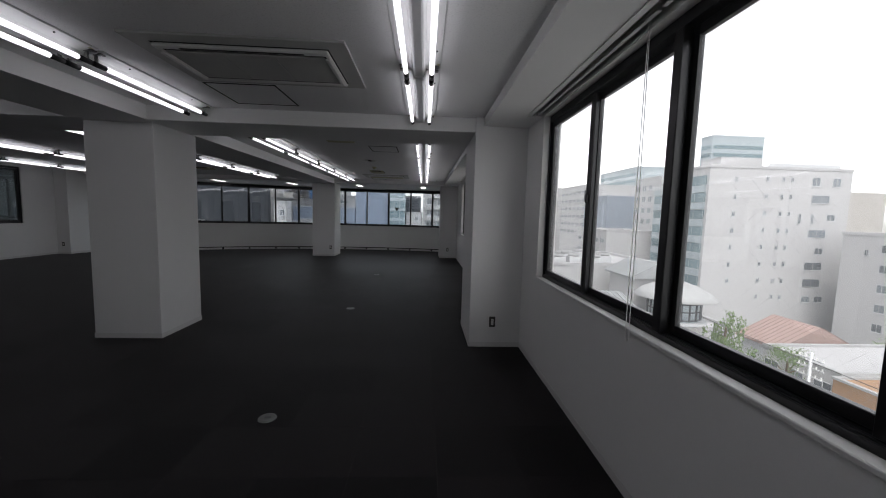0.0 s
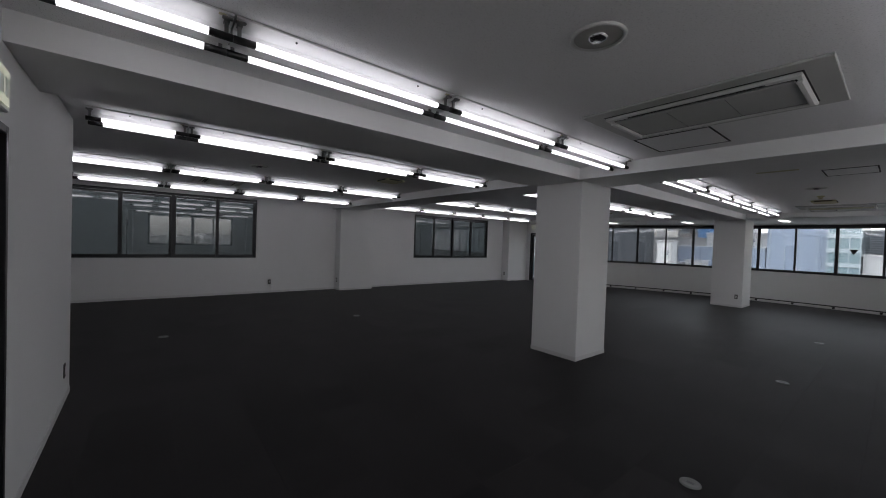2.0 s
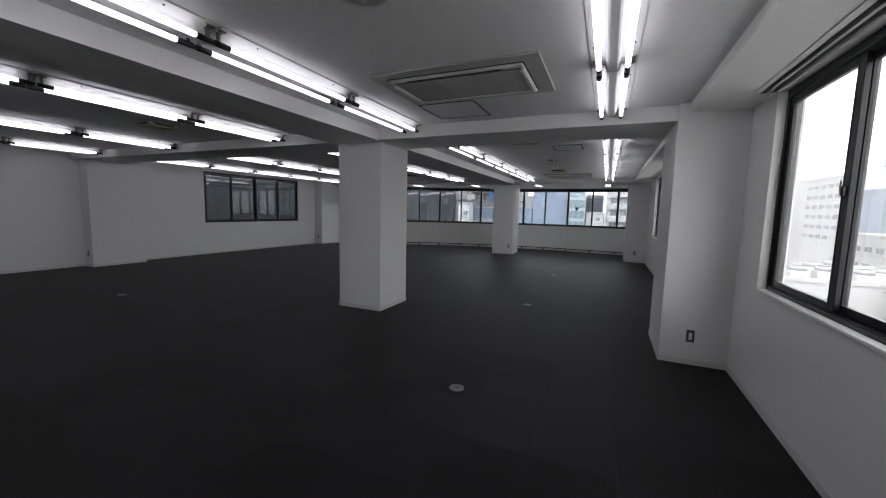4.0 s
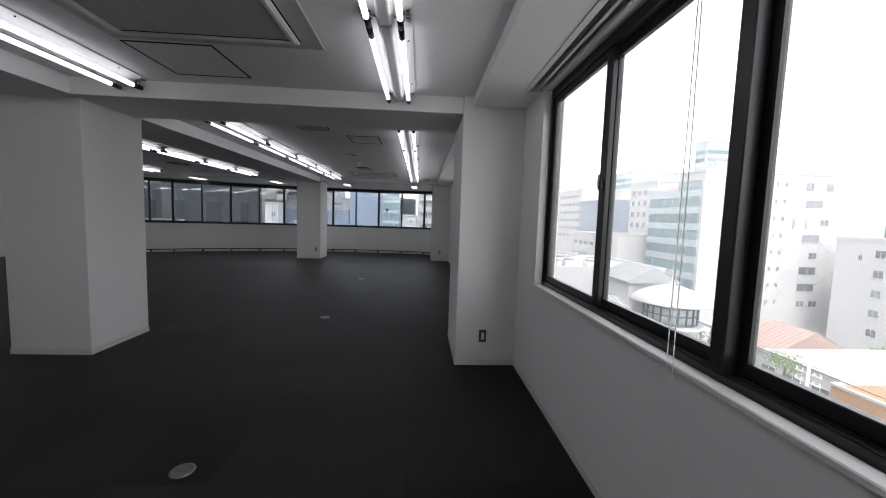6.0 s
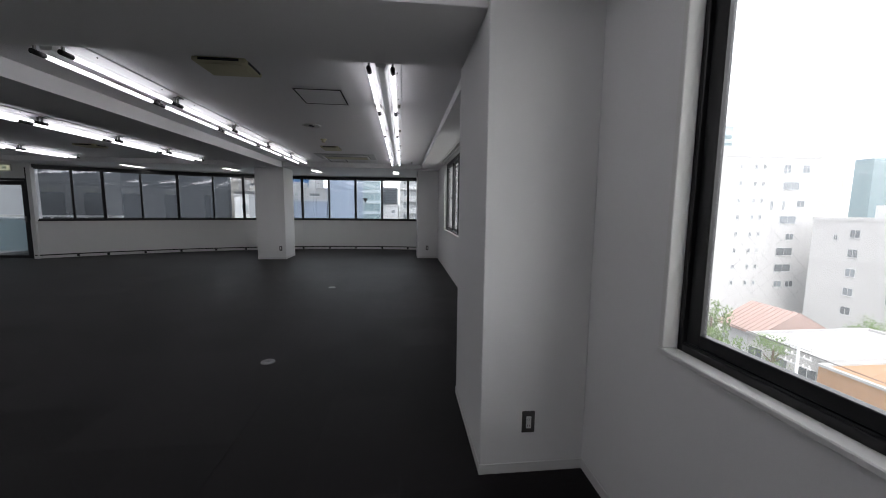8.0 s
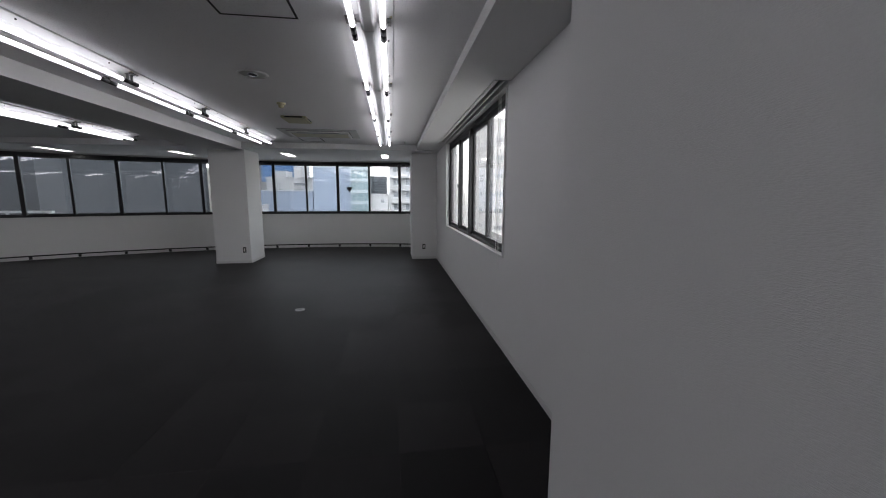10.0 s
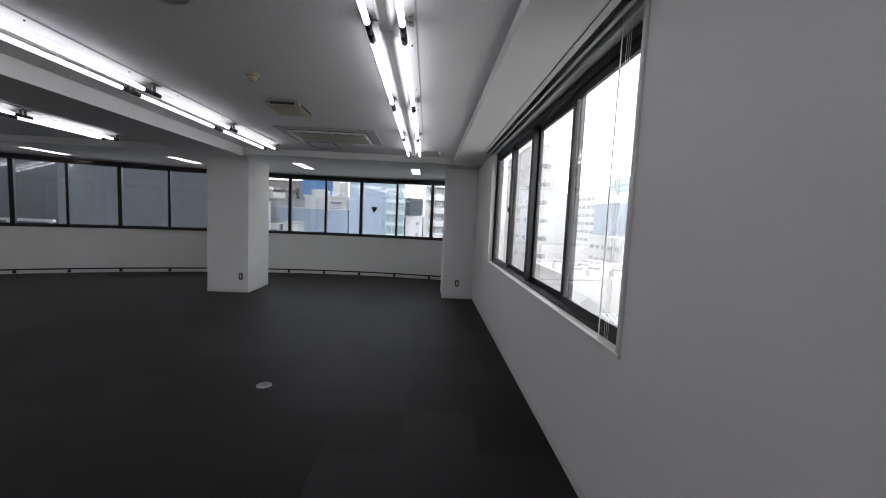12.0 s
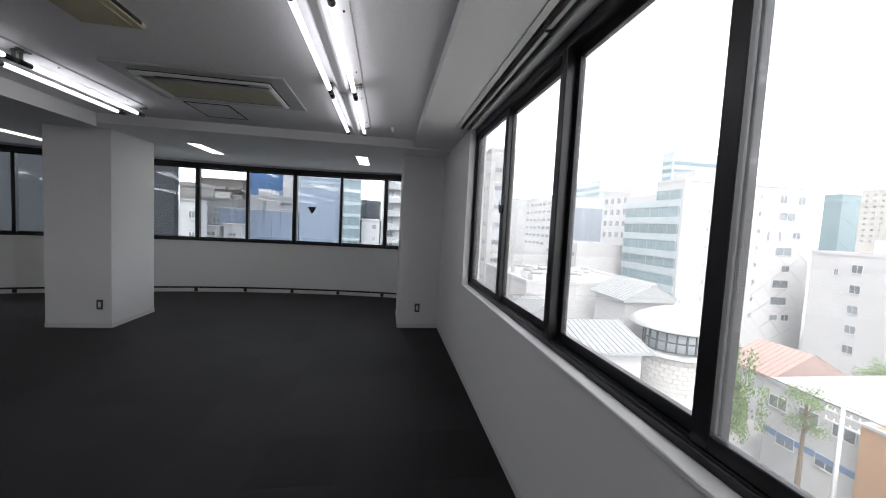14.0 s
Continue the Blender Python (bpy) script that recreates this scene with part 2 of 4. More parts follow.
pierced("wall_east", EAST, EAST + 0.155, -0.6, 15.5, -0.1, CEILING, WIN_E, "white wallpapered outer wall with sliding windows")
WIN_W = ((-1.32, 2.40), (7.38, 11.0))
pierced("wall_west", WEST - 0.2, WEST, -4.4, 13.3, -0.1, CEILING, WIN_W, "white wallpapered outer wall with grey windows", (0.93, 2.44))
structure("wall_south", boxes((-1.06, EAST, -0.6, JUT, -0.1, CEILING)), WALL, "white wallpapered projecting wall", "wall")
structure("wall_partition", boxes((-4.17, -2.03, -0.6, SOUTH, -0.1, CEILING), (-2.03, -1.06, -0.6, SOUTH, 2.0, CEILING)), WALL, "white wallpapered partition beside a doorway", "wall")
structure("wall_return", boxes((-4.17, -4.0, -4.2, -0.6, -0.1, CEILING)), WALL, "white wallpapered partition", "wall")
structure("wall_back", boxes((WEST, -4.0, -4.4, -4.2, -0.1, CEILING)), WALL, "white wallpapered end wall", "wall")
structure("wall_corridor", boxes((-4.0, EAST, -2.2, -2.1, -0.1, CEILING)), WALL, "plain wall of the dark corridor behind the doorway", "wall")
DX0, DX1, DZ = -9.40, -8.28, 2.03
structure("wall_exit", boxes((WEST, DX0, 13.05, 13.25, -0.1, SOFFIT), (DX0, DX1, 13.05, 13.25, DZ, SOFFIT), (DX1, -8.17, 13.05, 13.25, -0.1, SOFFIT)),
          WALL, "white wall round the glazed exit door", "wall")


def facet(bm, a, b, r0, r1, z0, z1):
    """A straight wall piece between two angles of the curved front."""
    p = [arc(a, r0), arc(b, r0), arc(b, r1), arc(a, r1)]
    vs = [bm.verts.new((q.x, q.y, z)) for z in (z0, z1) for q in p]
    for f in ((3, 2, 1, 0), (4, 5, 6, 7), (0, 1, 5, 4), (1, 2, 6, 5), (2, 3, 7, 6), (3, 0, 4, 7)):
        bm.faces.new([vs[i] for i in f])


bm = bmesh.new()
for a, b in zip(MULLIONS, MULLIONS[1:]):
    facet(bm, a, b, R, R + 0.2, -0.1, SILL_N - 0.03)
    facet(bm, a, b, R + 0.01, R + 0.2, HEAD_N, SOFFIT)
structure("wall_north", bm, WALL, "low white curved wall under a ribbon of windows", "wall")

# ---- columns and beams ----
for name, x0, x1, y0, y1, top in (("column_1", -2.70, -1.98, 4.563, 5.31, CEILING), ("column_2", -2.74, -2.02, 12.82, 13.66, SOFFIT),
                                  ("column_3", 1.485, EAST, 4.397, 5.283, CEILING), ("column_4", 1.49, EAST, 12.95, 13.80, SOFFIT),
                                  ("column_5", WEST, -9.60, 4.56, 5.62, CEILING), ("column_6", WEST, -9.58, 11.9, 13.05, CEILING)):
    structure(name, boxes((x0, x1, y0, y1, -0.1, top + 0.02)), WALL, "white wallpapered square concrete column", "column", bevel=0.004)
structure("beam_cross", boxes((WEST, 1.52, 4.44, 5.22, BEAM, CEILING + 0.05)), PAINT, "white painted ceiling beam", "beam", bevel=0.004)
structure("beam_long_south", boxes((-2.76, -1.955, SOUTH - 0.1, 4.44, BEAM, CEILING + 0.05)), PAINT, "white painted ceiling beam", "beam")
structure("beam_long_north", boxes((-2.76, -1.955, 5.22, 12.5, BEAM, CEILING + 0.05)), PAINT, "white painted ceiling beam", "beam")
rows, at = [], JUT
for a, b in WIN_E:
    rows += [(1.575, EAST, at, a - 0.1, EDGE, CEILING + 0.05), (1.575, 1.93, a - 0.1, b + 0.1, EDGE, CEILING + 0.05)]
    at = b + 0.1
rows.append((1.575, EAST, at, 12.5, EDGE, CEILING + 0.05))
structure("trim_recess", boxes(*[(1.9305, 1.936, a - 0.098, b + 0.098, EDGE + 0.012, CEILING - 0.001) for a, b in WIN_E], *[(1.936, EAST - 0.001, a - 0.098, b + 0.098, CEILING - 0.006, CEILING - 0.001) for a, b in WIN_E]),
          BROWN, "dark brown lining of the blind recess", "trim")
structure("trim_lip", boxes(*[(1.912, 1.95, a - 0.098, b + 0.098, EDGE - 0.008, EDGE - 0.0005) for a, b in WIN_E]), SILL, "white lip along the blind recess", "trim")
structure("beam_east", boxes(*rows), PAINT, "white boxed beam along the window wall with a blind recess", "beam")

# ---- baseboards ----
T, BH = 0.004, 0.055
rows = [(EAST - T, EAST, JUT, 4.397, 0, BH), (EAST - T, EAST, 5.283, 12.95, 0, BH), (EAST - T, EAST, 13.8, 15.0, 0, BH),
        (WEST, WEST + T, -4.2, 4.56, 0, BH), (WEST, WEST + T, 5.62, 11.9, 0, BH),
        (-1.06, EAST, JUT, JUT + T, 0, BH), (-4.17, -2.03, SOUTH, SOUTH + T, 0, BH), (-4.17 - T, -4.17, -4.2, SOUTH + T, 0, BH)]
for x0, x1, y0, y1 in ((-2.70, -1.98, 4.563, 5.31), (-2.74, -2.02, 12.82, 13.66), (1.485, EAST - T, 4.397, 5.283), (1.49, EAST - T, 12.95, 13.80),
                       (WEST + T, -9.60, 4.56, 5.62), (WEST + T, -9.58, 11.9, 13.05)):
    rows += [(x0 - T, x1 + T, y0 - T, y0, 0, BH), (x0 - T, x1 + T, y1, y1 + T, 0, BH)]
    if x0 > WEST + 0.1:
        rows.append((x0 - T, x0, y0, y1, 0, BH))
    if x1 < EAST - 0.1:
        rows.append((x1, x1 + T, y0, y1, 0, BH))
structure("baseboard", boxes(*rows), BASE, "thin off-white vinyl baseboard", "baseboard")

# skirting of the curved wall: white strip, dark rail above it, dark brackets
skirt = base("skirting_rail", "dark rail over a white skirting strip along the curved wall", "skirting", kind="structure")
bm = bmesh.new()
for a, b in zip(MULLIONS, MULLIONS[1:]):
    facet(bm, a, b, R - 0.024, R - 0.002, 0.072, 0.1)
part("rail", bm, BLACK, skirt, "dark metal rail")
for a, b in zip(MULLIONS, MULLIONS[1:]):
    bm = bmesh.new()
    facet(bm, a - 0.14, b + 0.14, R - 0.018, R - 0.002, 0.004, 0.064)
    part("strip", bm, SILL, skirt)
    bm = bmesh.new()
    facet(bm, a + 0.12, a - 0.12, R - 0.02, R - 0.002, 0.01, 0.068)
    part("bracket", bm, BLACK, skirt)

# ---- windows ----


def wires(y0, y1, z0, z1, x, gap, t=0.0002):
    """A diamond lattice of thin wires in the plane of a pane."""
    bm = bmesh.new()
    w, h = y1 - y0, z1 - z0
    k = -h
    while k < w:
        for flip in (0, 1):
            a0, a1 = max(0, k), min(w, k + h)
            p, q = (a0, a0 - k), (a1, a1 - k)
            if flip:
                p, q = (w - p[0], p[1]), (w - q[0], q[1])
            vs = [bm.verts.new((x, y0 + u + d, z0 + v)) for u, v in (p, q) for d in (-t, t)]
            bm.faces.new((vs[0], vs[1], vs[3], vs[2]))
        k += gap * 1.414
    return bm


def sliding_window(name, wall_x, inward, y0, y1, z0, z1, mids, pane_mat, label, lock=True, frame_mat=None, wired=False, deep=0.0):
    """Four sliding sashes in a dark frame; mids are the three upright lines between them. inward: -1 when the room lies towards -x."""
    fm = frame_mat or DARK
    w = base(name, label, "window", kind="structure")
    s = -inward

    def X(a, b):
        p, q = wall_x + s * (a + (deep if a > 0 else 0)), wall_x + s * (b + deep)
        return (min(p, q), max(p, q))
    # white lining
    t = 0.022
    part("trim", boxes((*X(-0.014, 0.012), y0 - t, y0 + 0.004, z0 + 0.006, z1 + 0.018), (*X(-0.014, 0.012), y1 - 0.004, y1 + t, z0 + 0.006, z1 + 0.018),
                       (*X(-0.014, 0.012), y0 + 0.004, y1 - 0.004, z1 - 0.004, z1 + 0.018)), SILL, w, "white window trim", bevel=0.003)
    part("window_sill", boxes((*X(-0.016, 0.012), y0 - 0.025, y1 + 0.025, z0 - 0.018, z0 + 0.004)), SILL, w, "white window sill", bevel=0.004)
    f = 0.024
    part("window_frame", boxes((*X(0.012, 0.10), y0, y0 + f, z0, z1), (*X(0.012, 0.10), y1 - f, y1, z0, z1),
                               (*X(0.012, 0.10), y0 + f, y1 - f, z0, z0 + 0.03), (*X(0.012, 0.10), y0 + f, y1 - f, z1 - 0.06, z1)), fm, w, bevel=0.003)
    part("mullion", boxes((*X(0.006, 0.06), mids[1] - 0.03, mids[1] + 0.03, z0 + 0.03, z1 - 0.06)), fm, w, bevel=0.004)
    for i in range(3):  # running tracks
        part("track", boxes((*X(0.02 + 0.03 * i, 0.024 + 0.03 * i), y0 + f, y1 - f, z0 + 0.03, z0 + 0.036)), fm, w)
    spans = ((y0 + f, mids[0] + 0.03, 0), (mids[0] - 0.03, mids[1], 1), (mids[1] + 0.001, mids[2] + 0.03, 1), (mids[2] - 0.03, y1 - f, 0))
    e, za, zb = 0.058, z0 + 0.036, z1 - 0.064
    ez = 0.045
    for i, (a, b, back) in enumerate(spans):
        d0 = 0.028 + 0.034 * back
        sash = part("sash", boxes((*X(d0, d0 + 0.03), a, a + e, za, zb), (*X(d0, d0 + 0.03), b - e, b, za, zb),
                                  (*X(d0, d0 + 0.03), a + e, b - e, za, za + ez), (*X(d0, d0 + 0.03), a + e, b - e, zb - e * 0.8, zb)), fm, w, bevel=0.003)
        part("pane", boxes((*X(d0 + 0.013, d0 + 0.017), a + e, b - e, za + ez, zb - e * 0.8)), pane_mat, sash)
        if wired:
            part("wire_mesh", wires(a + e, b - e, za + ez, zb - e * 0.8, wall_x + s * (d0 + deep + 0.011), 0.034), GREYMETAL, sash, "fine diamond wire in the glass")
        part("gasket", boxes((*X(d0 - 0.002, d0 + 0.012), a + e, a + e + 0.006, za + ez, zb - e * 0.8), (*X(d0 - 0.002, d0 + 0.012), b - e - 0.006, b - e, za + ez, zb - e * 0.8)), BLACK, sash)
        if lock and i == 3:
            yy = a + e / 2
            zc = (za + zb) / 2 - 0.02
            lk = part("lock", boxes((*X(d0 - 0.022, d0), yy - 0.013, yy + 0.013, zc - 0.035, zc + 0.025)), BLACK, sash, "dark crescent lock", bevel=0.006)
            part("lever", boxes((*X(d0 - 0.027, d0 - 0.0225), yy - 0.009, yy + 0.008, zc - 0.015, zc + 0.055)), GREYMETAL, sash, "grey lock lever", bevel=0.004)
    return w


sliding_window("window_1", EAST, -1, *WIN_E[0], Z0, Z1, (1.15, 2.055, 2.955), GLASS, "dark-framed sliding window with four sashes over the street", wired=True, deep=0.035)
sliding_window("window_2", EAST, -1, *WIN_E[1], Z0, Z1, (8.58, 9.50, 10.41), GLASS, "dark-framed sliding window with four sashes over the street", wired=True, deep=0.035)
sliding_window("window_3", WEST, 1, *WIN_W[0], 0.93, 2.44, (-0.3, 0.62, 1.52), GREYGLASS, "dark-framed sliding window with dull grey panes", lock=False)
sliding_window("window_4", WEST, 1, *WIN_W[1], 0.93, 2.44, (8.28, 9.17, 10.1), GREYGLASS, "dark-framed sliding window with dull grey panes", lock=False)

# curved ribbon window: one frame and pane for each facet
ribbon = base("window_5", "dark-framed curved ribbon window with white sill", "window", kind="structure")
bm = bmesh.new()
for a, b in zip(MULLIONS, MULLIONS[1:]):
    facet(bm, a, b, R - 0.03, R + 0.06, SILL_N - 0.03, SILL_N + 0.004)
part("window_sill", bm, SILL, ribbon, "white window sill")
bm = bmesh.new()
for a, b in zip(MULLIONS, MULLIONS[1:]):
    facet(bm, a, b, R + 0.0, R + 0.1, HEAD_N - 0.055, HEAD_N + 0.03)
    facet(bm, a, b, R + 0.02, R + 0.1, SILL_N + 0.004, SILL_N + 0.045)
part("window_frame", bm, DARK, ribbon)
for i, a in enumerate(MULLIONS):
    half = 0.16 if i % 2 else 0.11
    bm = bmesh.new()
    facet(bm, a + half, a - half, R + 0.01, R + 0.1, SILL_N + 0.045, HEAD_N - 0.055)
    part("mullion", bm, DARK, ribbon, bevel=0.003)
for a, b in zip(MULLIONS, MULLIONS[1:]):
    za, zb, e = SILL_N + 0.045, HEAD_N - 0.055, 0.1
    bm = bmesh.new()
    facet(bm, a - 0.1, b + 0.1, R + 0.04, R + 0.07, za, za + 0.03)
    facet(bm, a - 0.1, b + 0.1, R + 0.04, R + 0.07, zb - 0.025, zb)
    sash = part("sash", bm, DARK, ribbon)
    bm = bmesh.new()
    facet(bm, a - 0.1, b + 0.1, R + 0.052, R + 0.056, za + 0.03, zb - 0.025)
    part("pane", bm, BLUEGLASS, sash)
# dark downward triangle marking the rescue window
bm = bmesh.new()
mid = arc(3.72, R + 0.045)
u = (arc(6.2) - arc(2.3)).normalized()
tri = [mid + u * 0.085 + Vector((0, 0, 1.70)), mid - u * 0.085 + Vector((0, 0, 1.70)), mid + Vector((0, 0, 1.55))]
v = Vector((u.y, -u.x, 0))
back = [bm.verts.new(p) for p in tri]
front = [bm.verts.new(p + v * 0.003) for p in tri]
bm.faces.new(back)
bm.faces.new(front[::-1])
for i in range(3):
    bm.faces.new((back[i], front[i], front[(i + 1) % 3], back[(i + 1) % 3]))
part("triangle_marker", bm, BLACK, ribbon, "dark triangle sticker pointing down")

# ---- exit door ----
door = base("door_1", "closed dark-framed glazed exit door", "door", kind="structure")
y = 13.07
part("door_frame", boxes((DX0, DX0 + 0.06, y, y + 0.12, 0, DZ), (DX1 - 0.06, DX1, y, y + 0.12, 0, DZ), (DX0 + 0.06, DX1 - 0.06, y, y + 0.12, DZ - 0.06, DZ)), DARK, door, bevel=0.003)
a, b = DX0 + 0.065, DX1 - 0.065
leaf = part("door_leaf", boxes((a, a + 0.1, y + 0.03, y + 0.07, 0.01, DZ - 0.065), (b - 0.1, b, y + 0.03, y + 0.07, 0.01, DZ - 0.065),
                               (a + 0.1, b - 0.1, y + 0.03, y + 0.07, 0.01, 0.09), (a + 0.1, b - 0.1, y + 0.03, y + 0.07, DZ - 0.165, DZ - 0.065)), DARK, door, bevel=0.003)
part("pane", boxes((a + 0.1, b - 0.1, y + 0.045, y + 0.05, 0.09, DZ - 0.165)), BLUEGLASS, leaf)
part("handle", boxes((b - 0.075, b - 0.045, y - 0.01, y + 0.03, 0.93, 1.08), (b - 0.17, b - 0.045, y - 0.03, y - 0.012, 1.0, 1.025)), STEEL, leaf, "steel lever handle", bevel=0.004)

# doorway in the south partition
dw = base("door_2", "dark doorway frame in the partition", "door", kind="structure")
part("door_frame", boxes((-2.03, -1.99, -0.58, SOUTH + 0.012, 0, 2.0), (-1.10, -1.06, -0.58, SOUTH + 0.012, 0, 2.0), (-1.99, -1.10, -0.58, SOUTH + 0.012, 1.96, 2.0)), DARK, dw, bevel=0.003)
part("door_leaf", boxes((-1.988, -1.102, -0.57, -0.53, 0.01, 1.955)), DARK, dw)


def exit_sign(m, w, h):
    s = base("exit_sign", "lit green and white exit sign above a door", "exit sign", m, "exit signs")
    part("case", boxes((-w / 2, w / 2, -0.03, 0.0, -h / 2, h / 2)), PLASTIC, s, bevel=0.006)
    part("face", boxes((-w / 2 + 0.02, w / 2 - 0.02, -0.034, -0.0305, -h / 2 + 0.02, h / 2 - 0.02)), SIGNGLOW, s, "pale lit sign face")
    for x0, x1 in ((-0.38, -0.22), (-0.12, 0.02), (0.08, 0.2), (0.26, 0.38)):
        part("mark", boxes((x0 * w, x1 * w, -0.037, -0.0345, -h * 0.2, h * 0.2)), GREENGLOW, s, "green mark")
    return s


exit_sign(pose(-8.95, 13.05, 2.28), 0.78, 0.17)
exit_sign(pose(-1.72, SOUTH, 2.145, 0, 0, 180), 0.42, 0.2)

# ---- fluorescent fixtures ----


def fixture(length):
    """Bare twin-tube batten: two white reflector plates beside a ridge, long black lamp holders, two glowing tubes. Runs along y from 0."""
    f = base("ceiling_light", "lit twin-tube fluorescent batten with white plate on the ceiling", "ceiling light", None, "fluorescent rows")
    L = length
    bm = bmesh.new()
    prof = ((-0.15, -0.004), (-0.148, -0.012), (-0.05, -0.03), (-0.034, -0.075), (-0.022, -0.08), (0.022, -0.08), (0.034, -0.075), (0.05, -0.03), (0.148, -0.012), (0.15, -0.004))
    ends = [[bm.verts.new((x, yy, z)) for x, z in prof] for yy in (0.005, L - 0.005)]
    for k in range(len(prof)):
        q = (k + 1) % len(prof)
        bm.faces.new((ends[0][k], ends[0][q], ends[1][q], ends[1][k]))
    bm.faces.new(ends[0])
    bm.faces.new(ends[1][::-1])
    part("plate", bm, HOUSING, f, "white enamelled reflector plate")
    part("backing", boxes((-0.147, 0.147, 0.006, L - 0.006, -0.0038, -0.0005)), GREYPLASTIC, f)
    for sx in (-1, 1):
        for k, yy in enumerate((0.0, L - 0.098)):
            bm = bmesh.new()
            cyl(bm, 0.0175, 0.0175, 0.0, 0.096, 16, pose(sx * 0.088, yy + 0.001, -0.088, -90))
            mid = yy + (0.026 if k == 0 else 0.07)
            part("lamp_holder", bm, BLACK, f, "long black lamp holder", smooth=True)
            bm = bmesh.new()
            box(bm, sx * 0.088 - 0.007, sx * 0.088 + 0.007, mid - 0.008, mid + 0.008, -0.08, -0.016)
            box(bm, sx * 0.088 - 0.02, sx * 0.088 + 0.02, mid - 0.012, mid + 0.012, -0.026, -0.018)
            part("bracket", bm, STEEL, f, "small steel holder bracket")
            bm = boxes((sx * 0.125 - 0.012, sx * 0.125 + 0.012, mid - 0.022, mid + 0.022, -0.026, -0.016))
            part("clip", bm, STEEL, f, bevel=0.003)
        bm = bmesh.new()
        cyl(bm, 0.0165, 0.0165, 0.0, L - 0.196, 16, pose(sx * 0.088, 0.098, -0.088, -90))
        part("tube", bm, TUBEGLOW, f, "glowing white tube", smooth=True)
        for yy in (0.28, L - 0.28):
            bm = bmesh.new()
            cyl(bm, 0.005, 0.005, -0.024, -0.0155, 10, pose(sx * 0.118, yy, 0))
            part("screw", bm, SLOT, f)
    part("rating_label", boxes((0.118, 0.142, L - 0.065, L - 0.035, -0.0165, -0.0125)), YELLOWED, f, "small yellowed label")
    return f


STEP, SPACING = 1.315, 1.332
full, short = None, None


def put_light(x, y, length):
    global full, short
    m = pose(x, y, CEILING)
    if length > 1:
        if full is None:
            full = fixture(STEP)
            full.matrix_basis = m
        else:
            copy_thing(full, m)
    else:
        if short is None:
            short = fixture(length)
            short.matrix_basis = m
            short["label"] = "lit short twin-tube fluorescent batten on the ceiling"
        else:
            copy_thing(short, m)


for x, xn in ((0.893, 0.915), (-1.415, -1.315), (-3.66, -3.62), (-6.25, -6.25), (-8.65, -8.65)):
    for i in range(3):
        put_light(x, 4.41 - SPACING * (i + 1), STEP)
    if x > -5:
        put_light(x, 4.41 - SPACING * 3 - 0.70, 0.70)
    else:
        for i in range(3, 5):
            put_light(x, 4.41 - SPACING * (i + 1), STEP)
    end = 12.06 if x > -3 else 11.95
    for i in range(5):
        put_light(xn, end - STEP * (i + 1), STEP)

# recessed panel lights in the lowered ceiling
panel = None
for x in (0.88, -1.38, -3.72, -6.05):
    yy = 13.78 if x > -5 else 13.45
    if panel is None:
        panel = base("panel_light", "lit slim white panel light set into the lowered ceiling", "ceiling light", pose(x, yy, SOFFIT), "panel lights")
        part("frame", boxes((-0.1, 0.1, -0.42, -0.4, -0.006, 0), (-0.1, 0.1, 0.4, 0.42, -0.006, 0), (-0.1, -0.08, -0.4, 0.4, -0.006, 0), (0.08, 0.1, -0.4, 0.4, -0.006, 0)), HOUSING, panel)
        part("diffuser", boxes((-0.08, 0.08, -0.4, 0.4, -0.004, -0.001)), PANELGLOW, panel, "glowing diffuser")
    else:
        copy_thing(panel, pose(x, yy, SOFFIT))

# ---- ceiling fittings ----


def air_conditioner(x0, x1, y0, y1, mat, label):
    w, d = x1 - x0, y1 - y0
    ac = base("air_conditioner", label, "air conditioner", pose((x0 + x1) / 2, (y0 + y1) / 2, CEILING), "ceiling air conditioners")
    part("panel", boxes((-w / 2, w / 2, -d / 2, d / 2, -0.016, 0)), GREYPANEL, ac, "flat grey-white surround panel", bevel=0.004)
    a, b = w / 2 - 0.13, d / 2 - 0.11
    part("gap", boxes((-a - 0.006, a + 0.006, -b - 0.006, b + 0.006, -0.0185, -0.0165)), SLOT, ac, "dark gap round the cover")
    part("cover_rim", boxes((-a, a, -b, -b + 0.05, -0.042, -0.019), (-a, a, b - 0.035, b, -0.042, -0.019),
                            (-a, -a + 0.03, -b + 0.05, b - 0.035, -0.042, -0.019), (a - 0.03, a, -b + 0.05, b - 0.035, -0.042, -0.019)), PLASTIC, ac, "raised pale cover rim", bevel=0.006)
    part("outlet_slot", boxes((-a + 0.16, a - 0.16, -b + 0.02, -b + 0.036, -0.044, -0.0415)), SLOT, ac, "dark air slot")
    part("flap", boxes((-a + 0.04, a - 0.04, -b + 0.08, -b + 0.125, -0.043, -0.0305)), GREYPANEL, ac, "long louvre flap", bevel=0.005)
    for k in range(3):
        lo, wide = -a + 0.04 + k * (2 * a - 0.08) / 3, (2 * a - 0.08) / 3
        part("grille", boxes((lo + 0.001, lo + wide - 0.001, -b + 0.13, b - 0.06, -0.036, -0.0305)), mat, ac, "flat intake grille", bevel=0.003)
    part("backing", boxes((-a + 0.03, a - 0.03, -b + 0.05, b - 0.035, -0.0302, -0.019)), SLOT, ac)
    for sx in (-1, 1):
        part("end_flap", boxes((sx * (a - 0.02) - 0.016, sx * (a - 0.02) + 0.016, -b + 0.07, b - 0.05, -0.056, -0.0425)), PLASTIC, ac, "pale rounded end flap", bevel=0.006)
    return ac


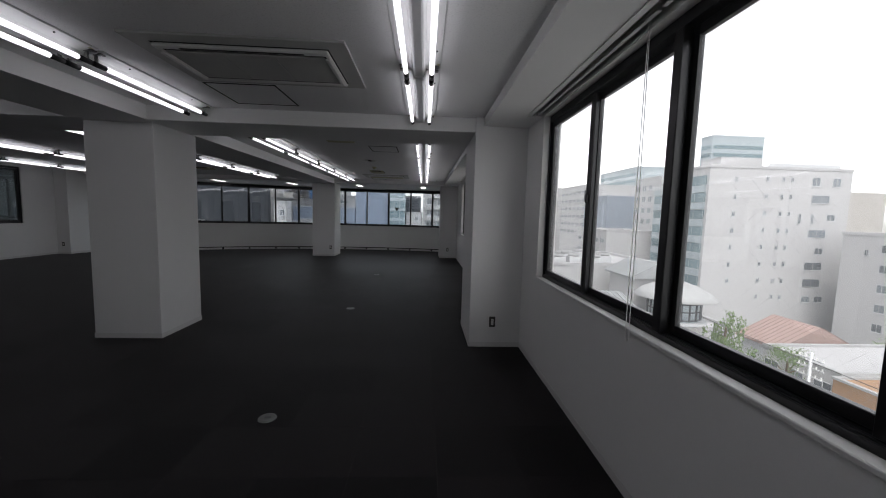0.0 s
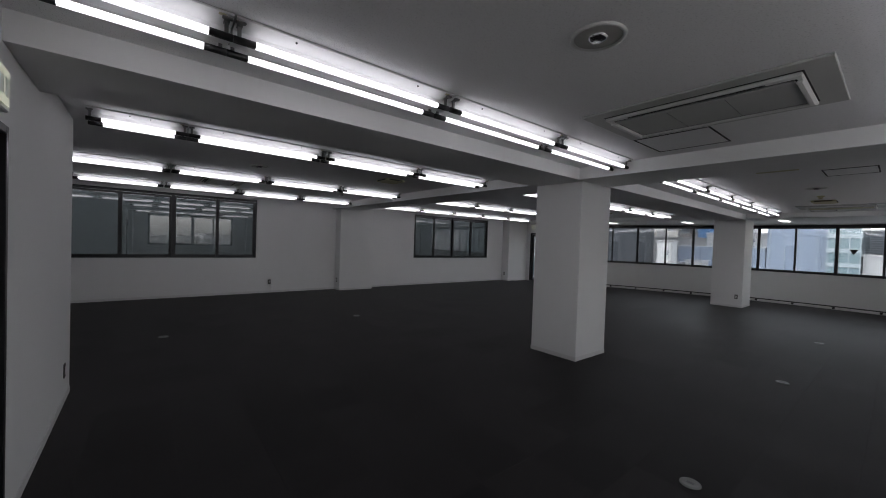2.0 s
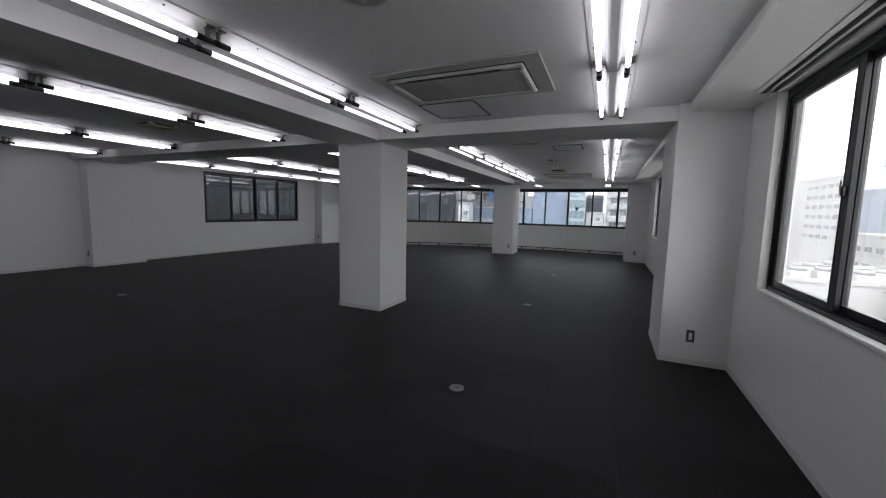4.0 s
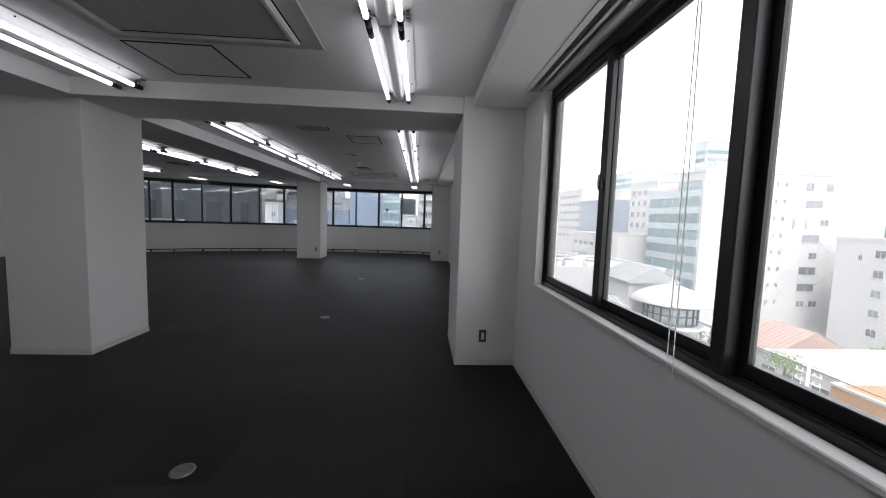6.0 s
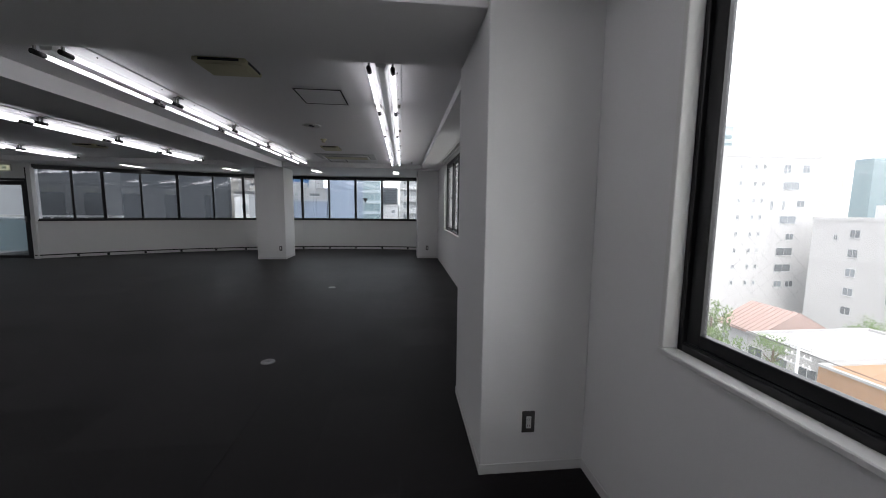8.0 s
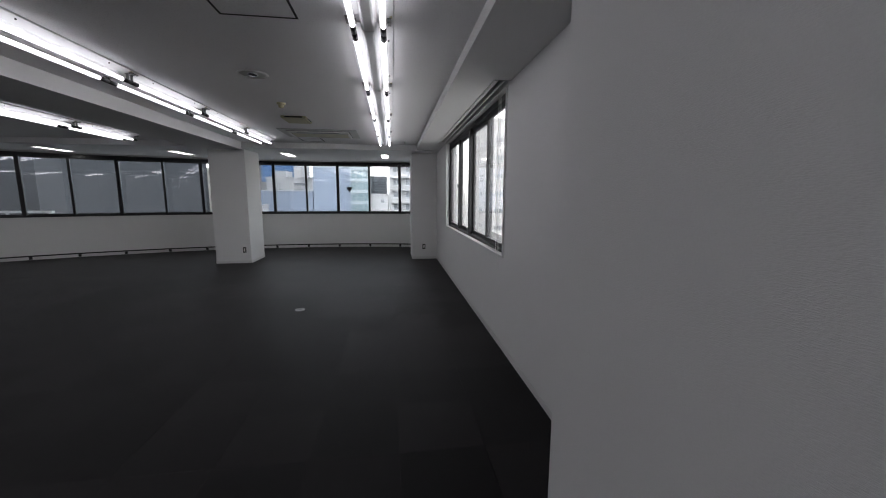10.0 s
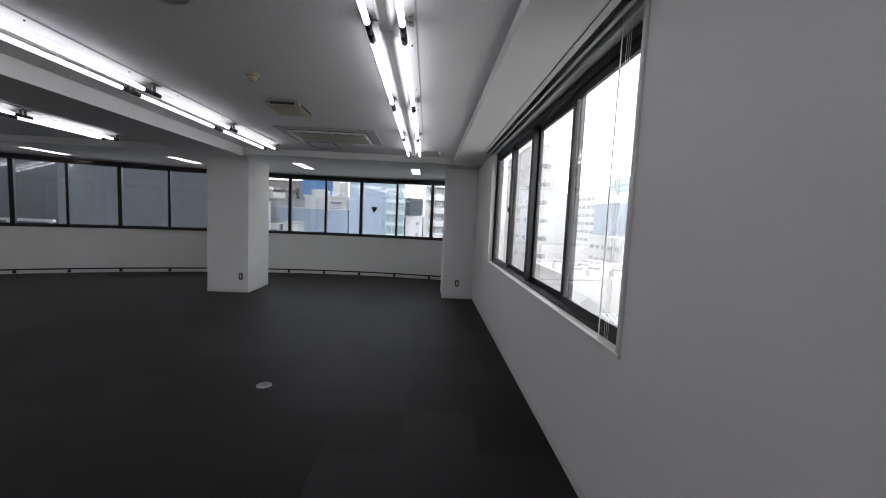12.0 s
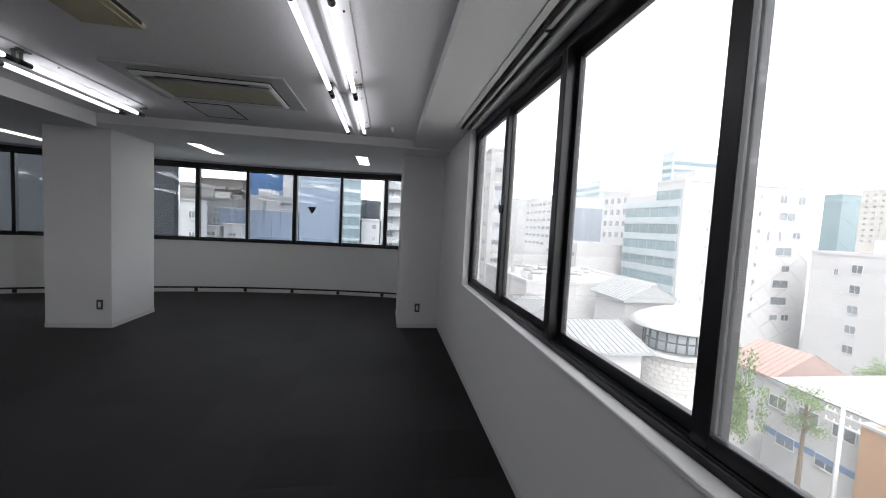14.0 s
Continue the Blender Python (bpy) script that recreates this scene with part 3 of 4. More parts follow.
def hatch(x0, x1, y0, y1):
    h = base("access_hatch", "square ceiling access hatch with thin dark rim", "access hatch", pose(0, 0, CEILING), "access hatches")
    g = 0.013
    part("rim", boxes((x0, x1, y0, y0 + g, -0.004, 0), (x0, x1, y1 - g, y1, -0.004, 0), (x0, x0 + g, y0 + g, y1 - g, -0.004, 0), (x1 - g, x1, y0 + g, y1 - g, -0.004, 0)), SLOT, h)
    part("lid", boxes((x0 + g, x1 - g, y0 + g, y1 - g, -0.002, 0)), CEIL, h)


def vent(x0, x1, y0, y1, mat, label):
    w, d = x1 - x0, y1 - y0
    v = base("ceiling_vent", label, "ceiling vent", pose((x0 + x1) / 2, (y0 + y1) / 2, CEILING), "ceiling vents")
    part("frame", boxes((-w / 2, w / 2, -d / 2, d / 2, -0.035, -0.002)), mat, v, bevel=0.01)
    part("slot", boxes((-w / 2 + 0.05, w / 2 - 0.05, -d / 2 - 0.002, -d / 2 + 0.02, -0.028, -0.01)), SLOT, v, "dark air slot")
    part("slot", boxes((w / 2 - 0.02, w / 2 + 0.002, -d / 2 + 0.05, d / 2 - 0.05, -0.028, -0.01)), SLOT, v, "dark air slot")
    part("face", boxes((-w / 2 + 0.045, w / 2 - 0.045, -d / 2 + 0.045, d / 2 - 0.045, -0.042, -0.0352)), mat, v, bevel=0.004)


def downlight(x, y):
    k = 0.95
    d = base("spotlight", "unlit round recessed spotlight with grey rim", "ceiling light", pose(x, y, CEILING), "round spotlights")
    bm = bmesh.new()
    ring(bm, [(k * r, z) for r, z in ((0.135, 0.0), (0.134, -0.007), (0.122, -0.011), (0.116, -0.009))])
    part("rim", bm, PLASTIC, d, "white outer rim", smooth=True)
    bm = bmesh.new()
    ring(bm, [(k * r, z) for r, z in ((0.115, -0.003), (0.105, -0.006), (0.07, -0.007), (0.047, -0.004))])
    part("face", bm, GREYPLASTIC, d, "grey inner face", smooth=True)
    bm = bmesh.new()
    ring(bm, ((0.045, -0.001), (0.044, -0.01), (0.03, -0.018), (0.0, -0.02)))
    part("lamp", bm, CHROME, d, "shiny lamp face", smooth=True)


def detector(x, y, r=0.05, mat=None):
    d = base("smoke_detector", "small round yellowed smoke detector on the ceiling" if mat else "small round white smoke detector on the ceiling", "smoke detector", pose(x, y, CEILING), "smoke detectors")
    bm = bmesh.new()
    ring(bm, ((r, 0.0), (r, -0.012), (r * 0.8, -0.02)))
    part("base_plate", bm, mat or PLASTIC, d, smooth=True)
    bm = bmesh.new()
    ring(bm, ((r * 0.62, -0.02), (r * 0.6, -0.045), (r * 0.3, -0.055), (0.0, -0.056)))
    part("sensor", bm, mat or PLASTIC, d, smooth=True)


air_conditioner(-0.92, 0.44, 2.74, 3.58, GREYPANEL, "wide off-white ceiling air conditioner panel")
air_conditioner(-0.78, 0.47, 10.78, 11.60, YELLOWED, "wide ceiling air conditioner panel with yellowed cover")
air_conditioner(-7.9, -6.8, 0.8, 1.6, PLASTIC, "wide off-white ceiling air conditioner panel")
hatch(-0.93, -0.33, 3.64, 4.24)
hatch(-0.68, -0.27, 11.70, 12.22)
hatch(0.04, 0.49, 6.36, 6.88)
vent(-0.49, -0.10, 5.66, 6.0, YELLOWED, "square yellowed ceiling vent")
vent(-0.43, -0.10, 9.76, 10.16, YELLOWED, "square yellowed ceiling vent")
vent(-4.95, -4.6, 3.15, 3.5, YELLOWED, "square yellowed ceiling vent")
vent(-5.0, -4.62, 10.3, 10.65, YELLOWED, "square yellowed ceiling vent")
for x, y in ((-0.27, 1.78), (-0.17, 8.02), (-5.25, 1.4)):
    downlight(x, y)
detector(-0.23, 9.09, 0.05, YELLOWED)
detector(1.31, 12.0, 0.03)
detector(-7.4, 3.6)

# ---- power points ----


def wall_outlet(m, tall=0.12, wide=0.07):
    """Lies in the xz plane and faces -y."""
    o = base("wall_outlet", "dark brown wall socket plate with pale insert", "wall outlet", m, "wall outlets")
    part("plate", boxes((-wide / 2, wide / 2, -0.009, -0.0005, -tall / 2, tall / 2)), OUTLET, o, bevel=0.003)
    part("socket", boxes((-0.014, 0.014, -0.013, -0.0095, -0.034, 0.034)), PLASTIC, o, "pale socket insert", bevel=0.002)
    for dz in (0.016, -0.018):
        for dx in (-0.0055, 0.0055):
            part("slot", boxes((dx - 0.001, dx + 0.001, -0.0134, -0.0131, dz - 0.005, dz + 0.005)), SLOT, o)
    return o


first = wall_outlet(pose(1.745, 4.397, 0.29))
for m in (pose(-2.15, 12.82, 0.29), pose(1.76, 12.95, 0.29), pose(WEST, 2.74, 0.29, 0, 0, 90), pose(-9.78, 4.56, 0.29), pose(-9.78, 11.9, 0.29), pose(-3.85, SOUTH, 0.29, 0, 0, 180)):
    copy_thing(first, m)


def floor_outlet(x, y):
    o = base("floor_outlet", "round worn steel floor socket cover on the carpet", "floor outlet", pose(x, y, 0.002), "floor outlets")
    bm = bmesh.new()
    ring(bm, ((0.062, 0.0), (0.06, 0.006), (0.05, 0.008), (0.046, 0.005), (0.0, 0.005)))
    part("cover", bm, STEEL, o, smooth=True)
    part("flap", boxes((-0.022, 0.022, -0.012, 0.012, 0.0052, 0.009)), GREYMETAL, o, bevel=0.002)


for x, y in ((-0.13, 2.90), (-0.15, 5.99), (-0.16, 9.17), (-6.0, 0.35), (-6.05, 3.4)):
    floor_outlet(x, y)

# ---- blinds: head rails in the recess, cords and wands ----


def tube_mesh(points, r):
    cu = bpy.data.curves.new("path", "CURVE")
    cu.dimensions, cu.bevel_depth, cu.bevel_resolution = "3D", r, 2
    sp = cu.splines.new("POLY")
    sp.points.add(len(points) - 1)
    for p, c in zip(sp.points, points):
        p.co = (*c, 1)
    tmp = bpy.data.objects.new("path", cu)
    me = bpy.data.meshes.new_from_object(tmp)
    bpy.data.objects.remove(tmp)
    return me


def curve_part(name, points, r, material, parent, label=""):
    me = tube_mesh(points, r)
    me.materials.append(material)
    ob = new(name, me)
    ob.parent = parent
    if label:
        ob["label"] = label
    return ob


def blind(y0, y1, cords):
    b = base("window_blind", "raised blind head rail with hanging cords in the window recess", "blind", None, "window blinds")
    part("head_rail", boxes((2.0, 2.026, y0, y1, 2.476, 2.5235)), PLASTIC, b, bevel=0.003)
    for i in range(5):
        part("slat", boxes((2.001 - 0.002 * (i % 2), 2.025 + 0.002 * (i % 2), y0 + 0.01, y1 - 0.01, 2.453 + 0.0044 * i, 2.4554 + 0.0044 * i)), PLASTIC, b)
    part("bottom_rail", boxes((2.0, 2.026, y0 + 0.005, y1 - 0.005, 2.443, 2.4515)), PLASTIC, b, bevel=0.003)
    for k in range(4):
        yy = y0 + 0.15 + (y1 - y0 - 0.3) * k / 3
        part("bracket", boxes((1.945, 2.0, yy - 0.012, yy + 0.012, 2.49, 2.522)), STEEL, b, bevel=0.002)
    for yy, z, kind in cords:
        n = 14
        if kind == "loop":
            pts = [(2.028, yy - 0.006, 2.476)] + [(2.024 + 0.004 * math.sin(3 * k / n), yy - 0.006 - 0.016 * k / n, 2.476 - (2.476 - z) * k / n) for k in range(1, n)]
            pts += [(2.024, yy - 0.026, z - 0.03), (2.024, yy - 0.01, z - 0.05), (2.024, yy + 0.01, z - 0.03)]
            pts += [(2.026 + 0.003 * math.sin(2 * k / n), yy + 0.012, z + (2.476 - z) * k / n) for k in range(n + 1)]
            curve_part("cord", pts, 0.0022, CORD, b, "white looped pull cord")
        elif kind == "wand":
            curve_part("wand", [(2.026, yy, 2.476), (2.024, yy + 0.004, (2.476 + z) / 2), (2.026, yy + 0.002, z)], 0.003, CORD, b, "white tilt wand")
        else:
            curve_part("cord", [(2.026, yy + 0.006 * math.sin(5 * k / n), 2.476 - (2.476 - z) * k / n) for k in range(n + 1)], 0.001, CORD, b, "white thin cord")


blind(0.18, 2.05, ())
blind(2.07, 3.93, ((2.17, 0.9, "loop"),))
blind(7.6, 9.5, ((7.752, 0.80, "cord"), (7.735, 0.76, "cord"), (7.718, 0.79, "cord"), (7.80, 0.93, "wand")))
blind(9.52, 11.44, ())

# ---- outside: ground and town ----
GROUND = -19.0
WHITEWALL = surface("white_render", (0.38, 0.38, 0.383), 0.85, grain=0.04, grain_scale=6, stain=0.08, stain_scale=0.15)
GREYWALL = surface("grey_render", (0.42, 0.43, 0.44), 0.85, grain=0.05, grain_scale=6, stain=0.1, stain_scale=0.2)
DARKWALL = surface("dark_cladding", (0.042, 0.046, 0.052), 0.6, grain=0.05, grain_scale=4, stain=0.1, stain_scale=0.2)
SLATE = surface("slate_cladding", (0.20, 0.23, 0.27), 0.6, grain=0.05, grain_scale=4, stain=0.1, stain_scale=0.2)
BEIGE = surface("beige_tile", (0.34, 0.325, 0.305), 0.8, grain=0.06, grain_scale=8, stain=0.1, stain_scale=0.2)
ORANGE = surface("orange_render", (0.28, 0.165, 0.09), 0.8, grain=0.06, grain_scale=5, stain=0.12, stain_scale=0.4)
REDROOF = surface("red_sheet_roof", (0.30, 0.215, 0.19), 0.7, grain=0.06, grain_scale=6, stain=0.12, stain_scale=0.5)
BROWNTILE = surface("brown_tile", (0.10, 0.088, 0.08), 0.8, grain=0.06, grain_scale=8, stain=0.1, stain_scale=0.2)
BLUEBAND = surface("blue_painted_band", (0.10, 0.16, 0.28), 0.6, stain=0.1, stain_scale=1)
DEEPBLUE = surface("deep_blue_glass", (0.06, 0.13, 0.26), 0.12, stain=0.2, stain_scale=0.3)
BALCONY = surface("taupe_balcony", (0.17, 0.155, 0.145), 0.8, grain=0.06, grain_scale=6, stain=0.1, stain_scale=0.4)
GREYBLOCK = surface("mid_grey_render", (0.24, 0.24, 0.245), 0.85, grain=0.05, grain_scale=6, stain=0.12, stain_scale=0.3)
TILEROOF = surface("grey_tile_roof", (0.24, 0.25, 0.255), 0.6, grain=0.08, grain_scale=8, stain=0.1, stain_scale=0.6, spread=0.05)
PALEROOF = surface("pale_roof", (0.31, 0.315, 0.315), 0.7, grain=0.05, grain_scale=5, stain=0.1, stain_scale=0.5)
TEAL = surface("teal_glass", (0.13, 0.185, 0.205), 0.15, stain=0.15, stain_scale=0.4, spread=0.2)
SPANDREL = surface("pale_spandrel", (0.30, 0.345, 0.365), 0.4, stain=0.08, stain_scale=0.4)
WINDOWGREY = surface("window_far", (0.15, 0.165, 0.18), 0.2, stain=0.1, stain_scale=0.6, spread=0.3)
BRICK = surface("pale_brick", (0.36, 0.355, 0.345), 0.85, grain=0.12, grain_scale=9, stain=0.1, stain_scale=1)
# ground colour lightened to reflect more daylight up onto the ceiling by the windows
BOUNCE = surface("bounce_ground", (0.27, 0.27, 0.265), 0.9, grain=0.2, grain_scale=3, stain=0.2, stain_scale=0.05)
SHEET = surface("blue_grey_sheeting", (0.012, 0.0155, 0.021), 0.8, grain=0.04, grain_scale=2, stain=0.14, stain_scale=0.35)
BLUE = surface("pale_blue_cladding", (0.17, 0.21, 0.28), 0.6, grain=0.05, grain_scale=4, stain=0.08, stain_scale=0.3)
BARK = surface("bark", (0.12, 0.09, 0.06), 0.9, grain=0.3, grain_scale=20)
LEAF = surface("foliage", (0.12, 0.18, 0.065), 0.7, grain=0.35, grain_scale=3, stain=0.2, stain_scale=0.8)
METAL = surface("galvanised_metal", (0.5, 0.51, 0.52), 0.5, metal=0.4, stain=0.1, stain_scale=2)

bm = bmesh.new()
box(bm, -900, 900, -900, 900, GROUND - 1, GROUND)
structure("ground", bm, BOUNCE, "ground between the town buildings, lightened to bounce daylight up", "ground")


def building(label, x0, x1, y0, y1, top, mat, category="building", roof_mat=None, parapet=0.5):
    b = base("building", label, category)
    part("wall", boxes((x0, x1, y0, y1, GROUND, top)), mat, b)
    p = parapet
    if p:
        part("parapet", boxes((x0 - 0.1, x1 + 0.1, y0 - 0.1, y0 + 0.25, top + 0.004, top + p), (x0 - 0.1, x1 + 0.1, y1 - 0.25, y1 + 0.1, top + 0.004, top + p),
                              (x0 - 0.1, x0 + 0.25, y0 + 0.25, y1 - 0.25, top + 0.004, top + p), (x1 - 0.25, x1 + 0.1, y0 + 0.25, y1 - 0.25, top + 0.004, top + p)), roof_mat or mat, b)
    b["box"] = (x0, x1, y0, y1)
    return b


def window_mesh(w, h, mat):
    """A window on the plane y = 0 facing -y: recessed-looking frame, pane and sill."""
    return finish(boxes((-w / 2, w / 2, -0.03, 0.02, 0, h)), "window", mat), finish(boxes((-w / 2 - 0.06, w / 2 + 0.06, -0.12, 0.02, -0.1, -0.004)), "sill", METAL), \
        finish(boxes((-w / 2 - 0.05, -w / 2, -0.07, 0.02, 0, h + 0.05), (w / 2, w / 2 + 0.05, -0.07, 0.02, 0, h + 0.05), (-w / 2, w / 2, -0.07, 0.02, h, h + 0.05), (-0.02, 0.02, -0.06, -0.031, 0, h)), "frame", METAL)


def add_windows(b, w, h, places, facing, mat=None):
    """places: (along, z) on the plane; facing: ("y", value) looks to -y, ("x", value) looks to -x."""
    win, sill, fr = window_mesh(w, h, mat or WINDOWGREY)
    axis, value = facing
    for u, z in places:
        o = new("window", win)
        o.parent = b
        o.matrix_basis = pose(u, value - 0.004, z) if axis == "y" else pose(value - 0.004, u, z, 0, 0, -90)
        for nm, me in (("sill", sill), ("frame", fr)):
            q = new(nm, me)
            q.parent = o


# white office with small windows, and its glazed side
wo = building("large white office block with small windows and teal glazed side", 52.5, 80, 66.2, 73, 11.4, WHITEWALL)
part("wing", boxes((52.5, 80, 73.11, 82, GROUND, 9.3)), WHITEWALL, wo, "lower glazed wing")
part("roof_house", boxes((55, 63, 67, 72, 11.4, 13.4)), WHITEWALL, wo, "white rooftop block")
part("roof_rail", boxes((64, 78, 66.7, 66.8, 11.41, 12.6)), METAL, wo)
lv = [8.9 - 3.13 * i for i in range(8)]
add_windows(wo, 0.55, 0.9, [(57.6, z) for z in lv[:7]], ("y", 66.2))
add_windows(wo, 0.5, 0.8, [(u, z + 0.3) for z in lv for u in (63.6, 66.6, 68.3)], ("y", 66.2))
add_windows(wo, 1.5, 1.5, [(73.0, 8.6), (77.0, 8.6)], ("y", 66.2))
add_windows(wo, 3.4, 1.4, [(74.2, 5.5), (74.2, -0.9), (74.2, -7.0), (74.2, -10.2)], ("y", 66.2))
add_windows(wo, 0.5, 1.8, [(70.5, 1.6), (73.0, 1.6)], ("y", 66.2))
add_windows(wo, 1.6, 1.1, [(76.6, 2.3), (75.0, -4.0), (73.5, -13.2), (76, -13.2)], ("y", 66.2))
bm = bmesh.new()
for i in range(9):
    z = 10.0 - 3.13 * i
    part("glazing", boxes((52.38, 52.498, 66.8, 72.8 if z > 9 else 81.9, z - 1.75, z)), TEAL, wo, "teal glass band")
    part("spandrel", boxes((52.3, 52.498, 66.8, 81.9, z - 3.05, z - 1.8)), SPANDREL, wo, "pale glass spandrel")
    for k in range(7 if i else 3):
        part("mullion", boxes((52.32, 52.375, 66.9 + 2.45 * k, 66.96 + 2.45 * k, z - 1.76, z)), SPANDREL, wo)

# block beside it, and those beyond
b3 = building("grey-beige block with small side windows", 72, 95, 47, 59.8, 0.0, WHITEWALL)
add_windows(b3, 1.3, 1.2, [(53.6, -2.6 - 3.1 * i) for i in range(5)], ("x", 72))
add_windows(b3, 0.5, 0.9, [(56.2, -3.2), (48.6, -2.9), (48.6, -6.0), (48.6, -9.1), (48.6, -12.2)], ("x", 72))
part("roof_house", boxes((80, 90, 50, 57, 0.0, 2.6)), GREYWALL, b3)
b4 = building("beige apartment block with rows of windows", 300, 340, 160, 204, 36.8, BEIGE)
add_windows(b4, 1.6, 1.3, [(165 + 4 * k, 33 - 3.6 * i) for i in range(9) for k in range(10)], ("x", 300))
b5 = building("dark blue glazed tower far off", 400, 440, 283, 297, 47, TEAL)
b6 = building("pale blue glazed tower behind the white office", 96, 114, 122, 127, 29.8, SPANDREL)
for i in range(10):
    part("window_band", boxes((95.9, 95.998, 122.5, 126.5, 2.5 + 2.6 * i, 3.7 + 2.6 * i)), TEAL, b6)
    part("window_band", boxes((96.5, 113.5, 121.9, 121.998, 2.5 + 2.6 * i, 3.7 + 2.6 * i)), TEAL, b6)
b7 = building("white office block with square windows", 60, 74, 91.5, 103, 12.2, WHITEWALL)
add_windows(b7, 1.5, 1.4, [(93.2 + 2.7 * k, 9.2 - 2.9 * i) for i in range(6) for k in range(4)], ("x", 60))
add_windows(b7, 1.5, 1.4, [(62 + 2.7 * k, 9.2 - 2.9 * i) for i in range(6) for k in range(4)], ("y", 91.5))
b8 = building("slate grey windowless building", 60, 72, 119, 136, 8.6, SLATE)
b9 = building("pale block with stepped roof and strip windows", 62, 84, 140, 165, 14, WHITEWALL)
add_windows(b9, 3.0, 1.2, [(142 + 4.2 * k, 11 - 3.1 * i) for i in range(6) for k in range(6)], ("x", 62))
b10 = building("tall pale tower with strip windows", 19, 23.4, 72, 92, 15, WHITEWALL)
add_windows(b10, 2.6, 0.8, [(74 + 5 * k, 11.2 - 3.2 * i) for i in range(7) for k in range(4)], ("x", 19))
add_windows(b10, 2.6, 0.8, [(21.2, 11.2 - 3.2 * i) for i in range(7)], ("y", 72))
b11 = building("pale blue glazed block far off", 96, 118, 165, 200, 25, SPANDREL)
for i in range(8):
    part("window_band", boxes((95.9, 95.998, 165.5, 199.5, 1 + 2.9 * i, 2.5 + 2.9 * i)), TEAL, b11)
b12 = building("low white office with strip windows", 44, 58, 86, 104, -1.5, WHITEWALL)
add_windows(b12, 2.2, 1.0, [(88 + 3.2 * k, -4.2 - 3.0 * i) for i in range(3) for k in range(5)], ("x", 44))
for k, (x, yy, w, d, h) in enumerate(((140, 40, 30, 25, 3), (150, 80, 26, 20, 8), (170, 20, 40, 30, 1), (130, -10, 30, 25, 0), (180, 160, 30, 30, 16), (120, 220, 40, 30, 14), (60, 200, 30, 30, 17), (100, 10, 16, 20, -4))):
    q = building("pale town building far off with windows", x, x + w, yy, yy + d, h, (WHITEWALL, BEIGE, GREYWALL)[k % 3])
    add_windows(q, 1.8, 1.3, [(yy + 2 + 3.4 * j, h - 3 - 3.1 * i) for i in range(5) for j in range(int(d / 3.4) - 1)], ("x", x))

# turret with domed roof
tu = base("turret", "round turret with domed pale roof and gridded windows", "building", pose(26.1, 35.7, 0.0))
tu.scale = (1.04, 1.04, 0.93)
bm = bmesh.new()
ring(bm, ((3.45, -6.5), (3.5, -6.4), (2.9, -5.8), (1.9, -5.25), (0.9, -4.85), (0.25, -4.7), (0.22, -4.45), (0.0, -4.4)), 40)
part("roof", bm, PALEROOF, tu, "pale domed metal roof", smooth=True)
bm = bmesh.new()
ring(bm, ((3.4, -6.51), (2.3, -6.42)), 40)
part("eave", bm, DARKWALL, tu)
bm = bmesh.new()
cyl(bm, 2.2, 2.2, -8.7, -6.38, 32)
part("drum", bm, SPANDREL, tu, "pale gridded drum", smooth=True)
for i in range(20):
    bm = bmesh.new()
    box(bm, -0.06, 0.06, -2.3, -2.19, -8.6, -6.4, pose(0, 0, 0, 0, 0, 18 * i))
    part("post", bm, DARKWALL, tu)
for z in (-6.9, -7.7, -8.55):
    bm = bmesh.new()
    ring(bm, ((2.2, z), (2.28, z), (2.28, z + 0.1), (2.2, z + 0.1)), 32)
    part("rail", bm, DARKWALL, tu)
bm = bmesh.new()
ring(bm, ((2.2, -8.7), (2.75, -8.72), (2.75, -8.95), (2.3, -9.05)), 32)
part("ledge", bm, GREYWALL, tu)
bm = bmesh.new()
cyl(bm, 2.35, 2.35, GROUND, -9.0, 32)
part("base_wall", bm, BRICK, tu, "pale brick base", smooth=True)
bm = bmesh.new()
cyl(bm, 0.04, 0.02, -4.5, -2.6, 8)
part("finial", bm, METAL, tu)
cl = [finish(boxes((-0.27, 0.27, -0.02, 0.03, 0, 0.36)), "brick", BRICK)]
for r in range(8):
    for k in range(24):
        q = new("brick", cl[0])
        q.parent = tu
        q.matrix_basis = pose(0, 0, -9.5 - 0.4 * r, 0, 0, 15 * k + 7.5 * (r % 2)) @ pose(0, -2.37, 0)


